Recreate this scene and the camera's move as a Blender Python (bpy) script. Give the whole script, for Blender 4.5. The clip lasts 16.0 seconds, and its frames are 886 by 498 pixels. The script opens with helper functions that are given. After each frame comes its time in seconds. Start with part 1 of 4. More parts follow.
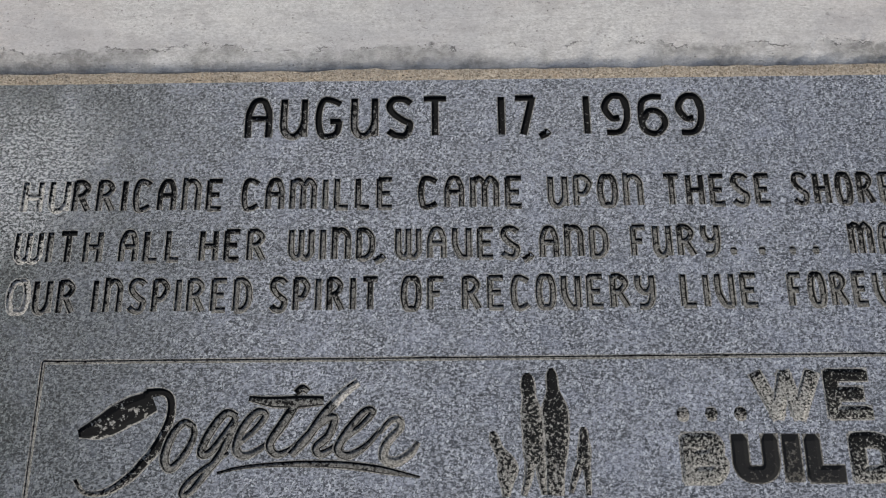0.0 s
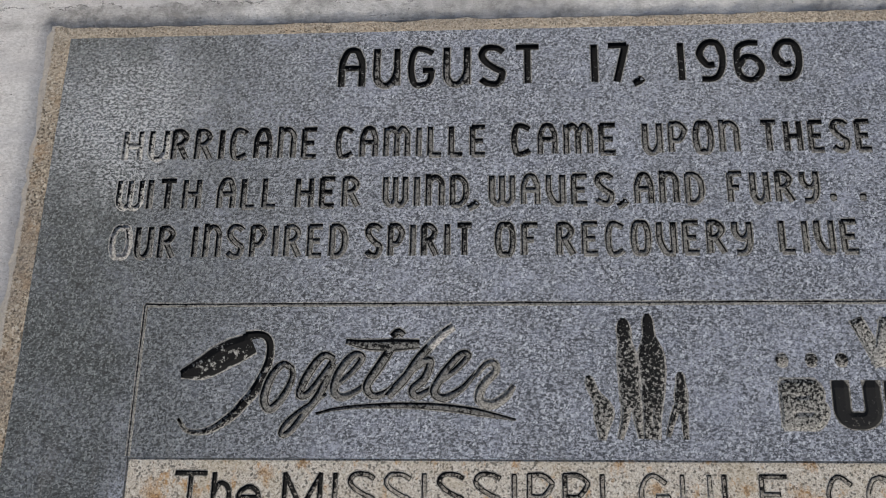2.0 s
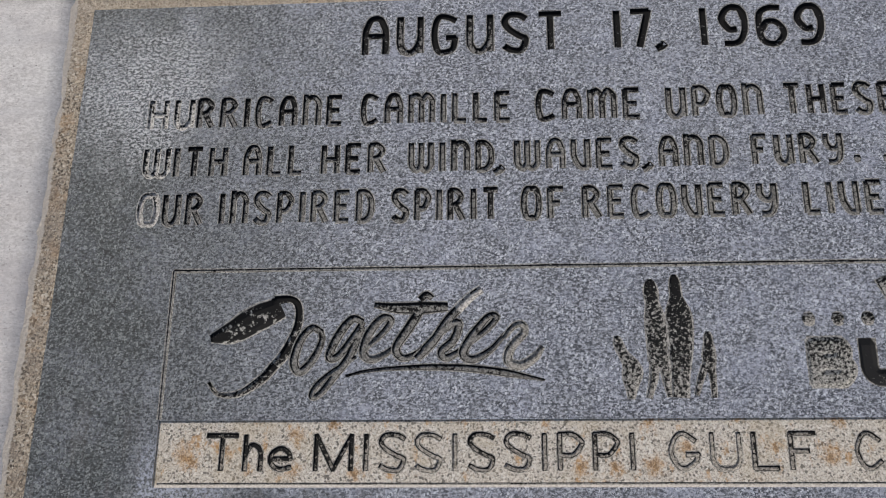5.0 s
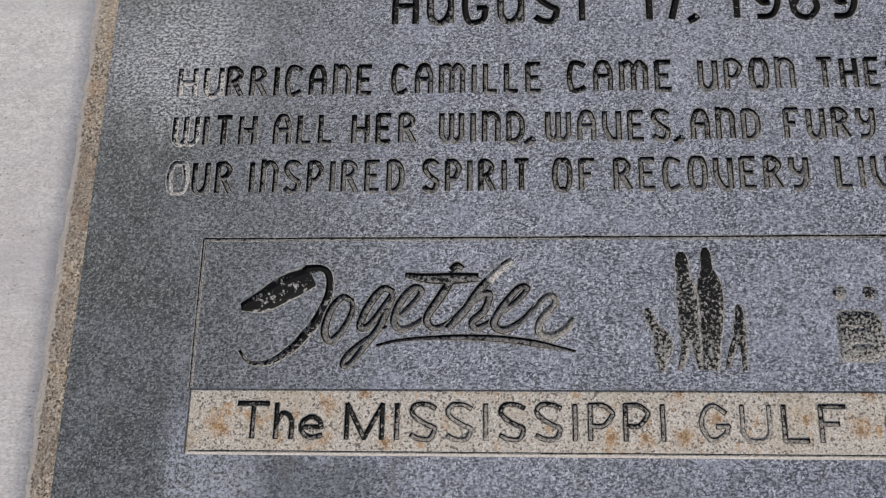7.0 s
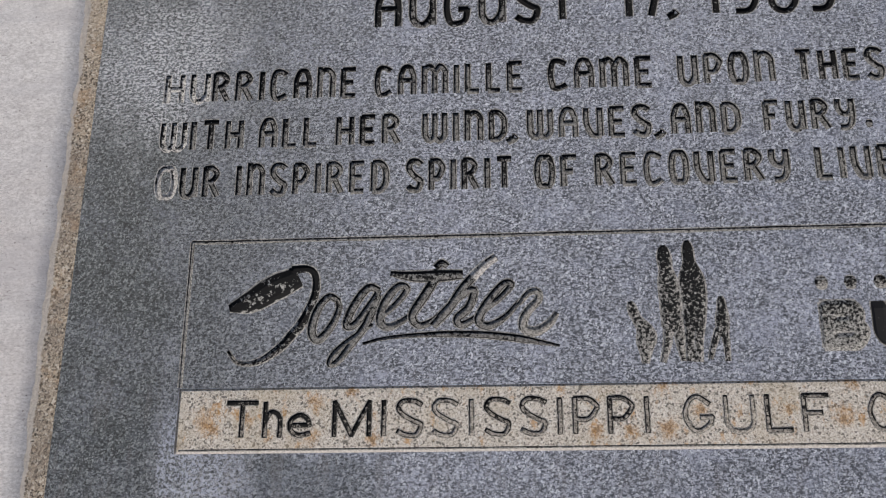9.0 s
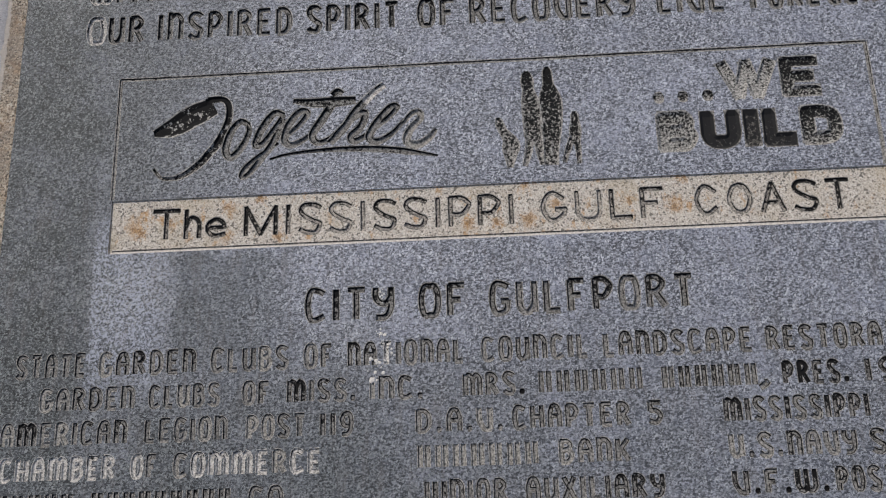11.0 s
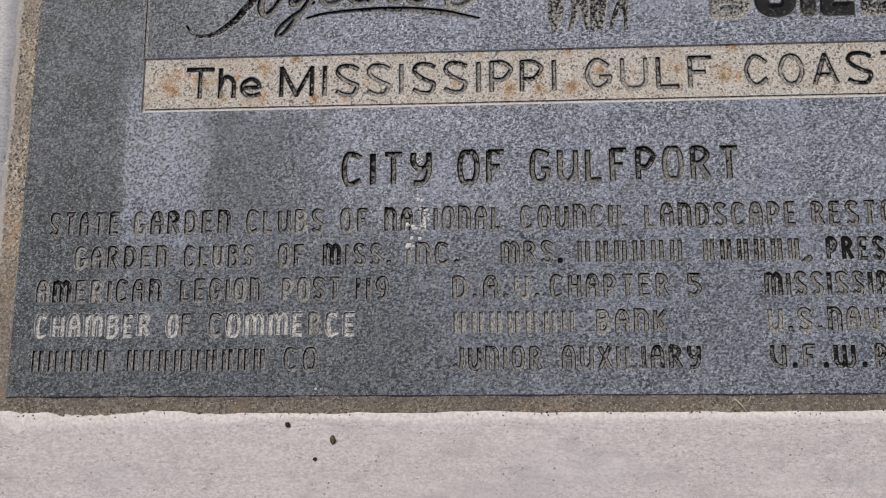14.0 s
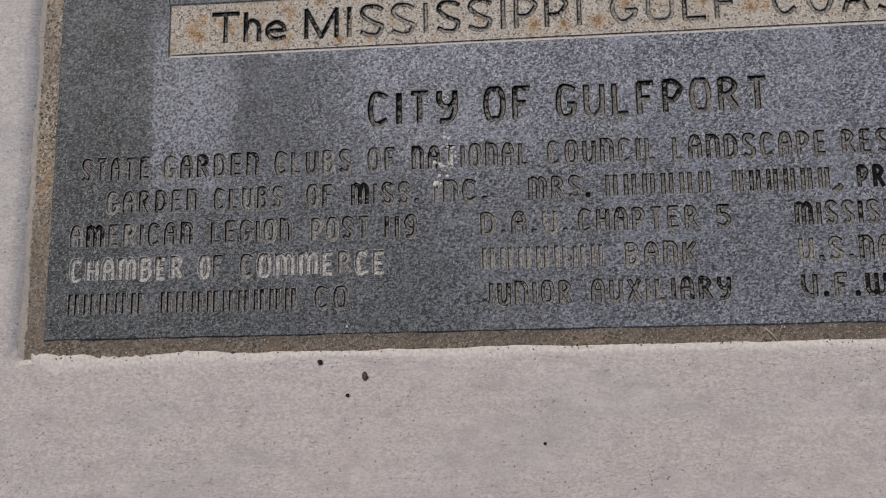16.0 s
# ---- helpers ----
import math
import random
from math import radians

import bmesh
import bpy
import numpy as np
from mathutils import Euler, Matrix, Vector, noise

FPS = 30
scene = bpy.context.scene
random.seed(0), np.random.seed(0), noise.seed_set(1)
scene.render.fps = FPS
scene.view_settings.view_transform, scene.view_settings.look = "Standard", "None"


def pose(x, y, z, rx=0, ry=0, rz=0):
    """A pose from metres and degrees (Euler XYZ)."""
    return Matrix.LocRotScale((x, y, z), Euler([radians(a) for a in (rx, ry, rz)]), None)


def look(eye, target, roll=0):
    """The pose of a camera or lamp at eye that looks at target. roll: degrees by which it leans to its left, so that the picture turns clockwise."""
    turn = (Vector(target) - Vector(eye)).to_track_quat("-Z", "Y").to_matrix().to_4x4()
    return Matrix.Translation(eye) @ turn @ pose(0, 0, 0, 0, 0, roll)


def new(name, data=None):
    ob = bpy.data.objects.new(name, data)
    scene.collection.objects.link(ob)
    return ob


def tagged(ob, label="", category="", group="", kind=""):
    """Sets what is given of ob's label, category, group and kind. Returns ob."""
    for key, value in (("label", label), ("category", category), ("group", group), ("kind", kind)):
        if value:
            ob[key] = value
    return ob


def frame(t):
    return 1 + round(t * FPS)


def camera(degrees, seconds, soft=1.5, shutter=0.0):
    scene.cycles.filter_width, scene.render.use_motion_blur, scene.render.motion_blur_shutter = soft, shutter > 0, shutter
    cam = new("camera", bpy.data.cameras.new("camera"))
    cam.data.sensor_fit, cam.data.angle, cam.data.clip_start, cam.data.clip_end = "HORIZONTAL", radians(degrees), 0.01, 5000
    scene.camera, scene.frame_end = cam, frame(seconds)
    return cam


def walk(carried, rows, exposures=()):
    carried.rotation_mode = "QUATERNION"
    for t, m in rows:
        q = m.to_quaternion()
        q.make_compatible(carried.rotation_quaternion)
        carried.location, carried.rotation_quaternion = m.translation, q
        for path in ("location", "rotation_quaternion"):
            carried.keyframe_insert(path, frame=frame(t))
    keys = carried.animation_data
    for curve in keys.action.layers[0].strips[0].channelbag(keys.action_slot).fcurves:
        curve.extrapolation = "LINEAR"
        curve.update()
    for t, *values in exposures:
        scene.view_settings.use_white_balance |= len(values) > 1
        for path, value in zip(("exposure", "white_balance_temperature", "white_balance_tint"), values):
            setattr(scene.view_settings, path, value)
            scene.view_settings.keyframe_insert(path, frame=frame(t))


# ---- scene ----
EXPOSURES = [(0.0, 0.0, 6420, 6), (1.0, 0.0, 6425, 6), (2.0, -0.01, 6435, 7), (2.5, 0.08, 6440, 8), (3.0, 0.11, 6440, 8), (5.5, 0.12, 6430, 9), (9.0, 0.11, 6440, 10), (9.7, 0.07, 6420, 9), (12.5, 0.20, 6450, 11), (14.0, 0.18, 6530, 10), (14.5, -0.21, 6580, 10), (16.0, -0.18, 6640, 11)]
cam = camera(46.0, 16.0, soft=1.0)
# seconds, eye in metres, turn in degrees; the plaque's scored panel has its far left corner at the origin
ROWS = [
    (0, 0.4452, -0.3068, 1.0927, 21.66, 0.70, -0.38),
    (0.5, 0.4274, -0.3110, 1.0813, 21.20, 1.23, -1.42),
    (1, 0.4246, -0.3036, 1.0981, 20.24, 2.73, 0.37),
    (1.5, 0.4075, -0.3437, 1.0891, 21.63, 3.65, 1.25),
    (2, 0.4081, -0.3463, 1.0823, 20.77, 3.78, 0.93),
    (2.5, 0.3985, -0.3442, 1.0774, 20.58, 4.21, 0.20),
    (3, 0.3949, -0.3466, 1.0775, 20.70, 3.73, 0.51),
    (5.5, 0.3662, -0.3869, 1.0783, 20.47, 4.04, 0.46),
    (6, 0.3570, -0.3827, 1.0803, 19.91, 4.59, 0.50),
    (6.5, 0.3615, -0.3915, 1.0767, 19.65, 4.17, 0.74),
    (7, 0.3426, -0.3898, 1.0777, 19.32, 3.65, 1.01),
    (7.5, 0.3302, -0.3731, 1.0732, 18.13, 2.98, 0.17),
    (8, 0.3360, -0.3705, 1.0771, 18.26, 3.57, 0.86),
    (8.5, 0.3424, -0.3713, 1.0825, 18.52, 3.57, 0.05),
    (9, 0.3750, -0.4055, 1.0829, 19.78, 4.72, 0.17),
    (9.2, 0.3673, -0.4098, 1.0887, 19.08, 3.99, -0.92),
    (9.5, 0.4411, -0.4932, 1.0872, 21.05, 5.61, -0.74),
    (9.7, 0.4534, -0.5629, 1.1258, 22.06, 4.93, -0.72),
    (10, 0.4750, -0.6547, 1.1462, 21.99, 3.47, 0.14),
    (10.2, 0.4815, -0.6367, 1.1606, 19.51, 3.27, -1.64),
    (12.3, 0.4472, -0.6659, 1.2043, 17.30, 3.32, -0.28),
    (12.5, 0.4606, -0.6680, 1.2020, 16.95, 3.32, 0.16),
    (13, 0.4572, -0.6694, 1.1941, 16.19, 4.08, -0.35),
    (13.5, 0.4318, -0.6744, 1.1812, 13.16, 2.99, 0.52),
    (14, 0.4408, -0.6667, 1.1672, 12.34, 3.72, 0.03),
    (14.5, 0.4385, -0.6750, 1.1779, 11.60, 3.33, 0.19),
    (15, 0.4363, -0.6939, 1.1760, 11.25, 4.73, -0.56),
    (15.5, 0.4320, -0.7023, 1.1751, 10.83, 5.25, -0.67),
    (16, 0.4418, -0.7078, 1.1624, 10.80, 5.53, -0.72),
]
walk(cam, [(t, pose(x, y, z, rx, ry, rz)) for t, x, y, z, rx, ry, rz in ROWS], EXPOSURES)

# ---------------------------------------------------------------- light
SUN_ELEVATION, SUN_AZIMUTH = 44.0, -38.0          # degrees; azimuth from +y towards +x
world = bpy.data.worlds.new("sky")
scene.world = world
world.use_nodes = True
wt = world.node_tree
sky = wt.nodes.new("ShaderNodeTexSky")
sky.sky_type, sky.sun_disc = "NISHITA", False
sky.sun_elevation, sky.sun_rotation = radians(SUN_ELEVATION), radians(SUN_AZIMUTH)
sky.air_density, sky.dust_density, sky.ozone_density = 1.0, 4.0, 1.0
wt.nodes["Background"].inputs["Strength"].default_value = 0.085
wt.links.new(sky.outputs[0], wt.nodes["Background"].inputs["Color"])
sun = new("sun", bpy.data.lights.new("sun", "SUN"))
sun.data.energy, sun.data.angle, sun.data.color = 1.9, radians(9), (1.0, 0.95, 0.88)
_e, _a = radians(SUN_ELEVATION), radians(SUN_AZIMUTH)
sun.matrix_world = look((math.sin(_a) * math.cos(_e) * 20, math.cos(_a) * math.cos(_e) * 20, math.sin(_e) * 20), (0, 0, 0))


# ---------------------------------------------------------------- materials
class Shader:
    """A small builder of node materials."""

    def __init__(self, name):
        self.mat = bpy.data.materials.new(name)
        self.mat.use_nodes = True
        self.t = self.mat.node_tree
        self.p = self.t.nodes["Principled BSDF"]
        self.plain = self.t.nodes.new("ShaderNodeTexCoord").outputs["Object"]
        tilt = self.node("ShaderNodeMapping", Vector=self.plain)
        tilt.inputs["Rotation"].default_value, tilt.inputs["Location"].default_value = (0.61, 0.83, 0.37), (3.17, 1.71, 2.39)
        self.where = tilt.outputs[0]

    def node(self, kind, **inputs):
        n = self.t.nodes.new(kind)
        for key, value in inputs.items():
            self.feed(n.inputs[key.replace("_", " ")], value)
        return n

    def feed(self, socket, value):
        if isinstance(value, bpy.types.NodeSocket):
            self.t.links.new(value, socket)
        else:
            socket.default_value = value

    def noise(self, scale, detail=3.0, rough=0.6, at=None, stretch=None):
        at = at or self.where
        if stretch:
            m = self.node("ShaderNodeMapping", Vector=self.plain)
            m.inputs["Location"].default_value = (1.37, 2.11, 4.63)
            m.inputs["Scale"].default_value = stretch
            at = m.outputs[0]
        return self.node("ShaderNodeTexNoise", Vector=at, Scale=scale, Detail=detail, Roughness=rough).outputs["Fac"]

    def cells(self, scale, what="Color"):
        return self.node("ShaderNodeTexVoronoi", Vector=self.where, Scale=scale).outputs[what]

    def band(self, value, a, b, lo=0.0, hi=1.0):
        n = self.t.nodes.new("ShaderNodeMapRange")
        n.interpolation_type = "SMOOTHSTEP"
        for socket, v in zip(n.inputs[:5], (value, a, b, lo, hi)):
            self.feed(socket, v)
        return n.outputs[0]

    def math(self, op, a, b=0.0, c=0.0):
        n = self.t.nodes.new("ShaderNodeMath")
        n.operation = op
        for socket, v in zip(n.inputs, (a, b, c)):
            self.feed(socket, v)
        return n.outputs[0]

    def mix(self, fac, a, b, how="MIX"):
        n = self.t.nodes.new("ShaderNodeMix")
        n.data_type, n.blend_type = "RGBA", how
        self.feed(n.inputs[0], fac)
        for socket, v in ((n.inputs[6], a), (n.inputs[7], b)):
            self.feed(socket, (*v, 1.0) if isinstance(v, tuple) else v)
        return n.outputs[2]

    def axis(self, n, of=None):
        return self.node("ShaderNodeSeparateXYZ", Vector=of or self.plain).outputs[n]

    def done(self, colour, rough, bumps=(), specular=0.4):
        self.feed(self.p.inputs["Base Color"], (*colour, 1.0) if isinstance(colour, tuple) else colour)
        self.feed(self.p.inputs["Roughness"], rough)
        self.p.inputs["Specular IOR Level"].default_value = specular
        last = None
        for height, metres, strength in bumps:
            b = self.node("ShaderNodeBump", Height=height, Distance=metres, Strength=strength)
            if last:
                self.t.links.new(last, b.inputs["Normal"])
            last = b.outputs[0]
        if last:
            self.t.links.new(last, self.p.inputs["Normal"])
        return self.mat


def granite_colour(s):
    """Grey-blue granite: interlocked grains of 1 to 3 mm, mineral stain and lime bloom in broad patches."""
    grain = s.noise(380, 4, 0.75)
    warp = s.node("ShaderNodeTexNoise", Vector=s.where, Scale=330.0, Detail=3.0).outputs["Color"]
    at = s.t.nodes.new("ShaderNodeVectorMath")
    at.operation = "MULTIPLY_ADD"
    for socket, value in zip(at.inputs, (warp, (0.0075, 0.0075, 0.0), s.where)):
        s.feed(socket, value)
    chips = s.node("ShaderNodeTexVoronoi", Vector=at.outputs[0], Scale=430.0).outputs["Color"]
    chips = s.node("ShaderNodeSeparateColor", Color=chips)
    flakes = s.node("ShaderNodeTexVoronoi", Vector=at.outputs[0], Scale=560.0).outputs["Color"]
    flakes = s.node("ShaderNodeSeparateColor", Color=flakes)
    lath = s.noise(330, 3, 0.7, stretch=(0.62, 1.25, 1.0))
    tone = s.math("ADD", s.math("MULTIPLY", chips.outputs[0], 0.34), s.math("MULTIPLY", s.band(grain, 0.34, 0.66), 0.28))
    tone = s.math("MULTIPLY_ADD", s.band(lath, 0.36, 0.64), 0.38, tone)
    c = s.mix(s.band(tone, 0.27, 0.74), (0.046, 0.052, 0.066), (0.375, 0.395, 0.455))
    c = s.mix(s.band(flakes.outputs[0], 0.87, 0.92, 0.0, 0.80), c, (0.62, 0.645, 0.70))
    c = s.mix(s.band(flakes.outputs[1], 0.20, 0.13, 0.0, 0.60), c, (0.026, 0.029, 0.034))
    c = s.mix(s.band(s.noise(45, 4, 0.7), 0.40, 0.66, 0.0, 0.30), c, (0.135, 0.145, 0.163))
    c = s.mix(s.band(s.noise(22, 4, 0.7), 0.50, 0.66, 0.0, 0.22), c, (0.25, 0.275, 0.36))
    # broad tone: the stained margin is darker and greener, the left third and near side darker, the field bluer and
    # bloomed
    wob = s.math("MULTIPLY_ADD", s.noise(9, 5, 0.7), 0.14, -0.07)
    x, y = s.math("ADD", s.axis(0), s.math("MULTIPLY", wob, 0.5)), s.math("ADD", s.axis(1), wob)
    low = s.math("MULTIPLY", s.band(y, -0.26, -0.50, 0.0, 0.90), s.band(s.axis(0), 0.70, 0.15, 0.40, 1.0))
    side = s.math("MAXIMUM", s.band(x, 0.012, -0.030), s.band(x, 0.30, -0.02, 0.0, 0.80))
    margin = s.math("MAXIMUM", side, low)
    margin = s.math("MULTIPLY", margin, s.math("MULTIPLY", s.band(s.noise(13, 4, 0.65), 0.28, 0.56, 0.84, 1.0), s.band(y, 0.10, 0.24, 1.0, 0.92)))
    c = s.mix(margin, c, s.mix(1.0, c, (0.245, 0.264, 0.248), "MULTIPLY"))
    glint = s.math("MAXIMUM", s.band(lath, 0.58, 0.66, 0.0, 0.7), s.band(flakes.outputs[2], 0.84, 0.90))
    c = s.mix(s.math("MULTIPLY", margin, s.math("MULTIPLY", glint, 0.48)), c, (0.35, 0.375, 0.385))
    bloom = s.math("MULTIPLY", s.band(s.noise(12, 5, 0.75), 0.47, 0.66), s.band(s.noise(260, 3, 0.65), 0.42, 0.60))
    c = s.mix(s.math("MULTIPLY", bloom, s.math("MULTIPLY_ADD", margin, -0.32, 0.46)), c, (0.42, 0.445, 0.545))
    ragged = s.math("MULTIPLY_ADD", s.noise(32, 5, 0.75), 0.18, -0.09)
    # lime patches; the third spot is a broad, faint paler area of the field
    for spot, size, share in (((-0.066, 0.225, 0.0), 0.145, 0.82), ((-0.010, 0.270, 0.0), 0.09, 0.50), ((0.62, 0.285, 0.0), 0.26, 0.16), ((0.030, -0.285, 0.0), 0.075, 0.45), ((-0.045, 0.16, 0.0), 0.05, 0.40), ((0.30, -0.35, 0.0), 0.05, 0.30)):
        far = s.t.nodes.new("ShaderNodeVectorMath")
        far.operation = "DISTANCE"
        s.feed(far.inputs[0], s.plain)
        far.inputs[1].default_value = spot
        lime = s.math("MULTIPLY", s.band(s.math("ADD", far.outputs["Value"], ragged), size, 0.1 * size), s.band(s.noise(300, 4, 0.75, stretch=(0.8, 1.15, 1.0)), 0.49, 0.55))
        c = s.mix(s.math("MULTIPLY", lime, share), c, (0.54, 0.55, 0.58))
    # a bluish lime bloom with a sharp margin below the band, a greyer stain beside it
    edge = s.math("MULTIPLY_ADD", s.noise(40, 5, 0.8), 0.050, -0.025)
    bx, by = s.math("ADD", s.axis(0), edge), s.math("ADD", s.axis(1), edge)
    veil = s.math("MULTIPLY", s.band(bx, -0.019, -0.012), s.band(bx, 0.096, 0.050, 0.15, 1.0))
    veil = s.math("MULTIPLY", veil, s.math("MULTIPLY", s.band(bx, 0.42, 0.20), s.math("MULTIPLY", s.band(by, -0.150, -0.235), s.band(by, -0.45, -0.36))))
    c = s.mix(s.math("MULTIPLY", veil, s.band(s.noise(300, 3, 0.7), 0.49, 0.545, 0.0, 0.62)), c, (0.43, 0.46, 0.555))
    dull = s.math("MULTIPLY", s.band(bx, 0.078, 0.098), s.math("MULTIPLY", s.band(bx, 0.25, 0.18), s.band(by, -0.235, -0.25)))
    c = s.mix(s.math("MULTIPLY", dull, s.band(by, -0.42, -0.36, 0.0, 0.75)), c, s.mix(1.0, c, (0.58, 0.60, 0.59), "MULTIPLY"))
    streak = s.math("MULTIPLY", s.band(s.noise(30, 3, 0.6, stretch=(3.0, 0.35, 1.0)), 0.52, 0.66), s.band(y, -0.10, -0.22))
    c = s.mix(s.math("MULTIPLY", streak, 0.22), c, (0.14, 0.13, 0.13))
    return c, grain


def make_granite():
    s = Shader("granite")
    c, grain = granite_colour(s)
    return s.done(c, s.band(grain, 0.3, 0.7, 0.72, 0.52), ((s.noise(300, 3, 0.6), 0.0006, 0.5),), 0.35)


RUST = ((0.030, -0.203, 0.011), (0.039, -0.212, 0.008), (0.074, -0.201, 0.006), (0.149, -0.184, 0.008), (0.148, -0.221, 0.007), (0.097, -0.217, 0.005), (0.212, -0.223, 0.007),
        (0.444, -0.217, 0.008), (0.479, -0.217, 0.007), (0.518, -0.216, 0.010), (0.549, -0.197, 0.008), (0.518, -0.173, 0.006), (0.591, -0.198, 0.005), (0.639, -0.196, 0.006), (0.694, -0.205, 0.010), (0.703, -0.171, 0.007), (0.188, -0.172, 0.006))


def make_buff():
    """Sandblasted buff band: pale and dark grains, rust that bleeds in short streaks, a pale lower edge."""
    s = Shader("buff_granite")
    grain = s.noise(520, 4, 0.75)
    c = s.mix(s.band(grain, 0.34, 0.62), (0.27, 0.238, 0.200), (0.665, 0.615, 0.545))
    crystal = s.node("ShaderNodeSeparateColor", Color=s.cells(470)).outputs
    c = s.mix(s.band(crystal[0], 0.20, 0.12, 0.0, 0.75), c, (0.075, 0.07, 0.065))
    c = s.mix(s.band(crystal[1], 0.84, 0.92, 0.0, 0.6), c, (0.74, 0.71, 0.66))
    c = s.mix(s.band(s.noise(15, 4, 0.7), 0.46, 0.66, 0.0, 0.35), c, (0.44, 0.36, 0.24))
    blot = s.math("MULTIPLY", s.band(s.noise(40, 4, 0.7, stretch=(1.5, 0.75, 1.0)), 0.56, 0.68), s.band(s.noise(190, 3, 0.65), 0.36, 0.56))
    c = s.mix(s.math("MULTIPLY", blot, 0.72), c, (0.46, 0.25, 0.085))
    ragged = s.math("MULTIPLY_ADD", s.noise(110, 4, 0.78, stretch=(1.2, 0.8, 1.0)), 0.044, -0.022)
    for x, y, size in RUST:
        far = s.t.nodes.new("ShaderNodeVectorMath")
        far.operation = "DISTANCE"
        s.feed(far.inputs[0], s.plain)
        far.inputs[1].default_value = (x, y, 0.0)
        far = s.math("ADD", far.outputs["Value"], ragged)
        c = s.mix(s.band(far, 1.6 * size, 0.1 * size, 0.0, 0.72), c, s.mix(s.band(grain, 0.36, 0.60), (0.20, 0.105, 0.045), (0.52, 0.31, 0.13)))
        c = s.mix(s.band(far, 0.35 * size, 0.0, 0.0, 0.55), c, (0.12, 0.075, 0.045))
    # thin paler strip along the band's lower edge
    worn = s.math("ADD", s.axis(1), s.math("MULTIPLY_ADD", s.noise(140, 4, 0.7), 0.004, -0.002))
    c = s.mix(s.band(worn, -0.2342, -0.2352, 0.0, 0.85), c, s.mix(s.band(grain, 0.36, 0.6), (0.46, 0.42, 0.39), (0.70, 0.66, 0.62)))
    return s.done(c, 0.88, ((grain, 0.0012, 0.6),), 0.2)


def make_groove(name, floor, wall, bare, black=(0.010, 0.010, 0.0105), size=200):
    """The cut of a letter: black paint that has partly left the stone, with wall shade painted in. floor, wall: share
    of each that is black.
    """
    s = Shader(name)
    deep = s.t.nodes.new("ShaderNodeAttribute")
    deep.attribute_name = "deep"
    deep = deep.outputs["Fac"]
    chance = s.node("ShaderNodeObjectInfo").outputs["Random"]
    stone = s.mix(s.band(s.noise(420, 2, 0.6), 0.36, 0.64), tuple(0.5 * v for v in bare), tuple(1.3 * v for v in bare))
    rim = tuple(0.6 * a + 0.4 * b for a, b in zip((0.30, 0.285, 0.262), bare))
    stone = s.mix(s.band(deep, 0.10, 0.02), stone, s.mix(s.band(s.noise(380, 2, 0.6), 0.36, 0.64), tuple(0.35 * v for v in rim), tuple(1.5 * v for v in rim)))
    patch = s.math("ADD", s.noise(size, 4, 0.72), s.math("MULTIPLY_ADD", chance, 0.10, -0.05))
    patch = s.math("ADD", patch, s.math("MULTIPLY_ADD", s.noise(18, 2, 0.5), 0.14, -0.07))
    # blacker towards each letter's top: washed-off paint below, shaded upper walls above
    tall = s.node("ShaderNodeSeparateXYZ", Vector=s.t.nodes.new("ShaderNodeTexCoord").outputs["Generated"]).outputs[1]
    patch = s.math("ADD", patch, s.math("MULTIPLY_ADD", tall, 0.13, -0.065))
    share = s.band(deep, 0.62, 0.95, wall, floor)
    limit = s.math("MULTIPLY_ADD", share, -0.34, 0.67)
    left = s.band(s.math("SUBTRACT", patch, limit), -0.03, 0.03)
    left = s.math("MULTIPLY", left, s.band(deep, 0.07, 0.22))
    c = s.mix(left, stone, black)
    return s.done(c, s.math("MULTIPLY_ADD", left, -0.10, 0.88), ((s.noise(350, 3, 0.65), 0.0008, 0.5),), 0.12)


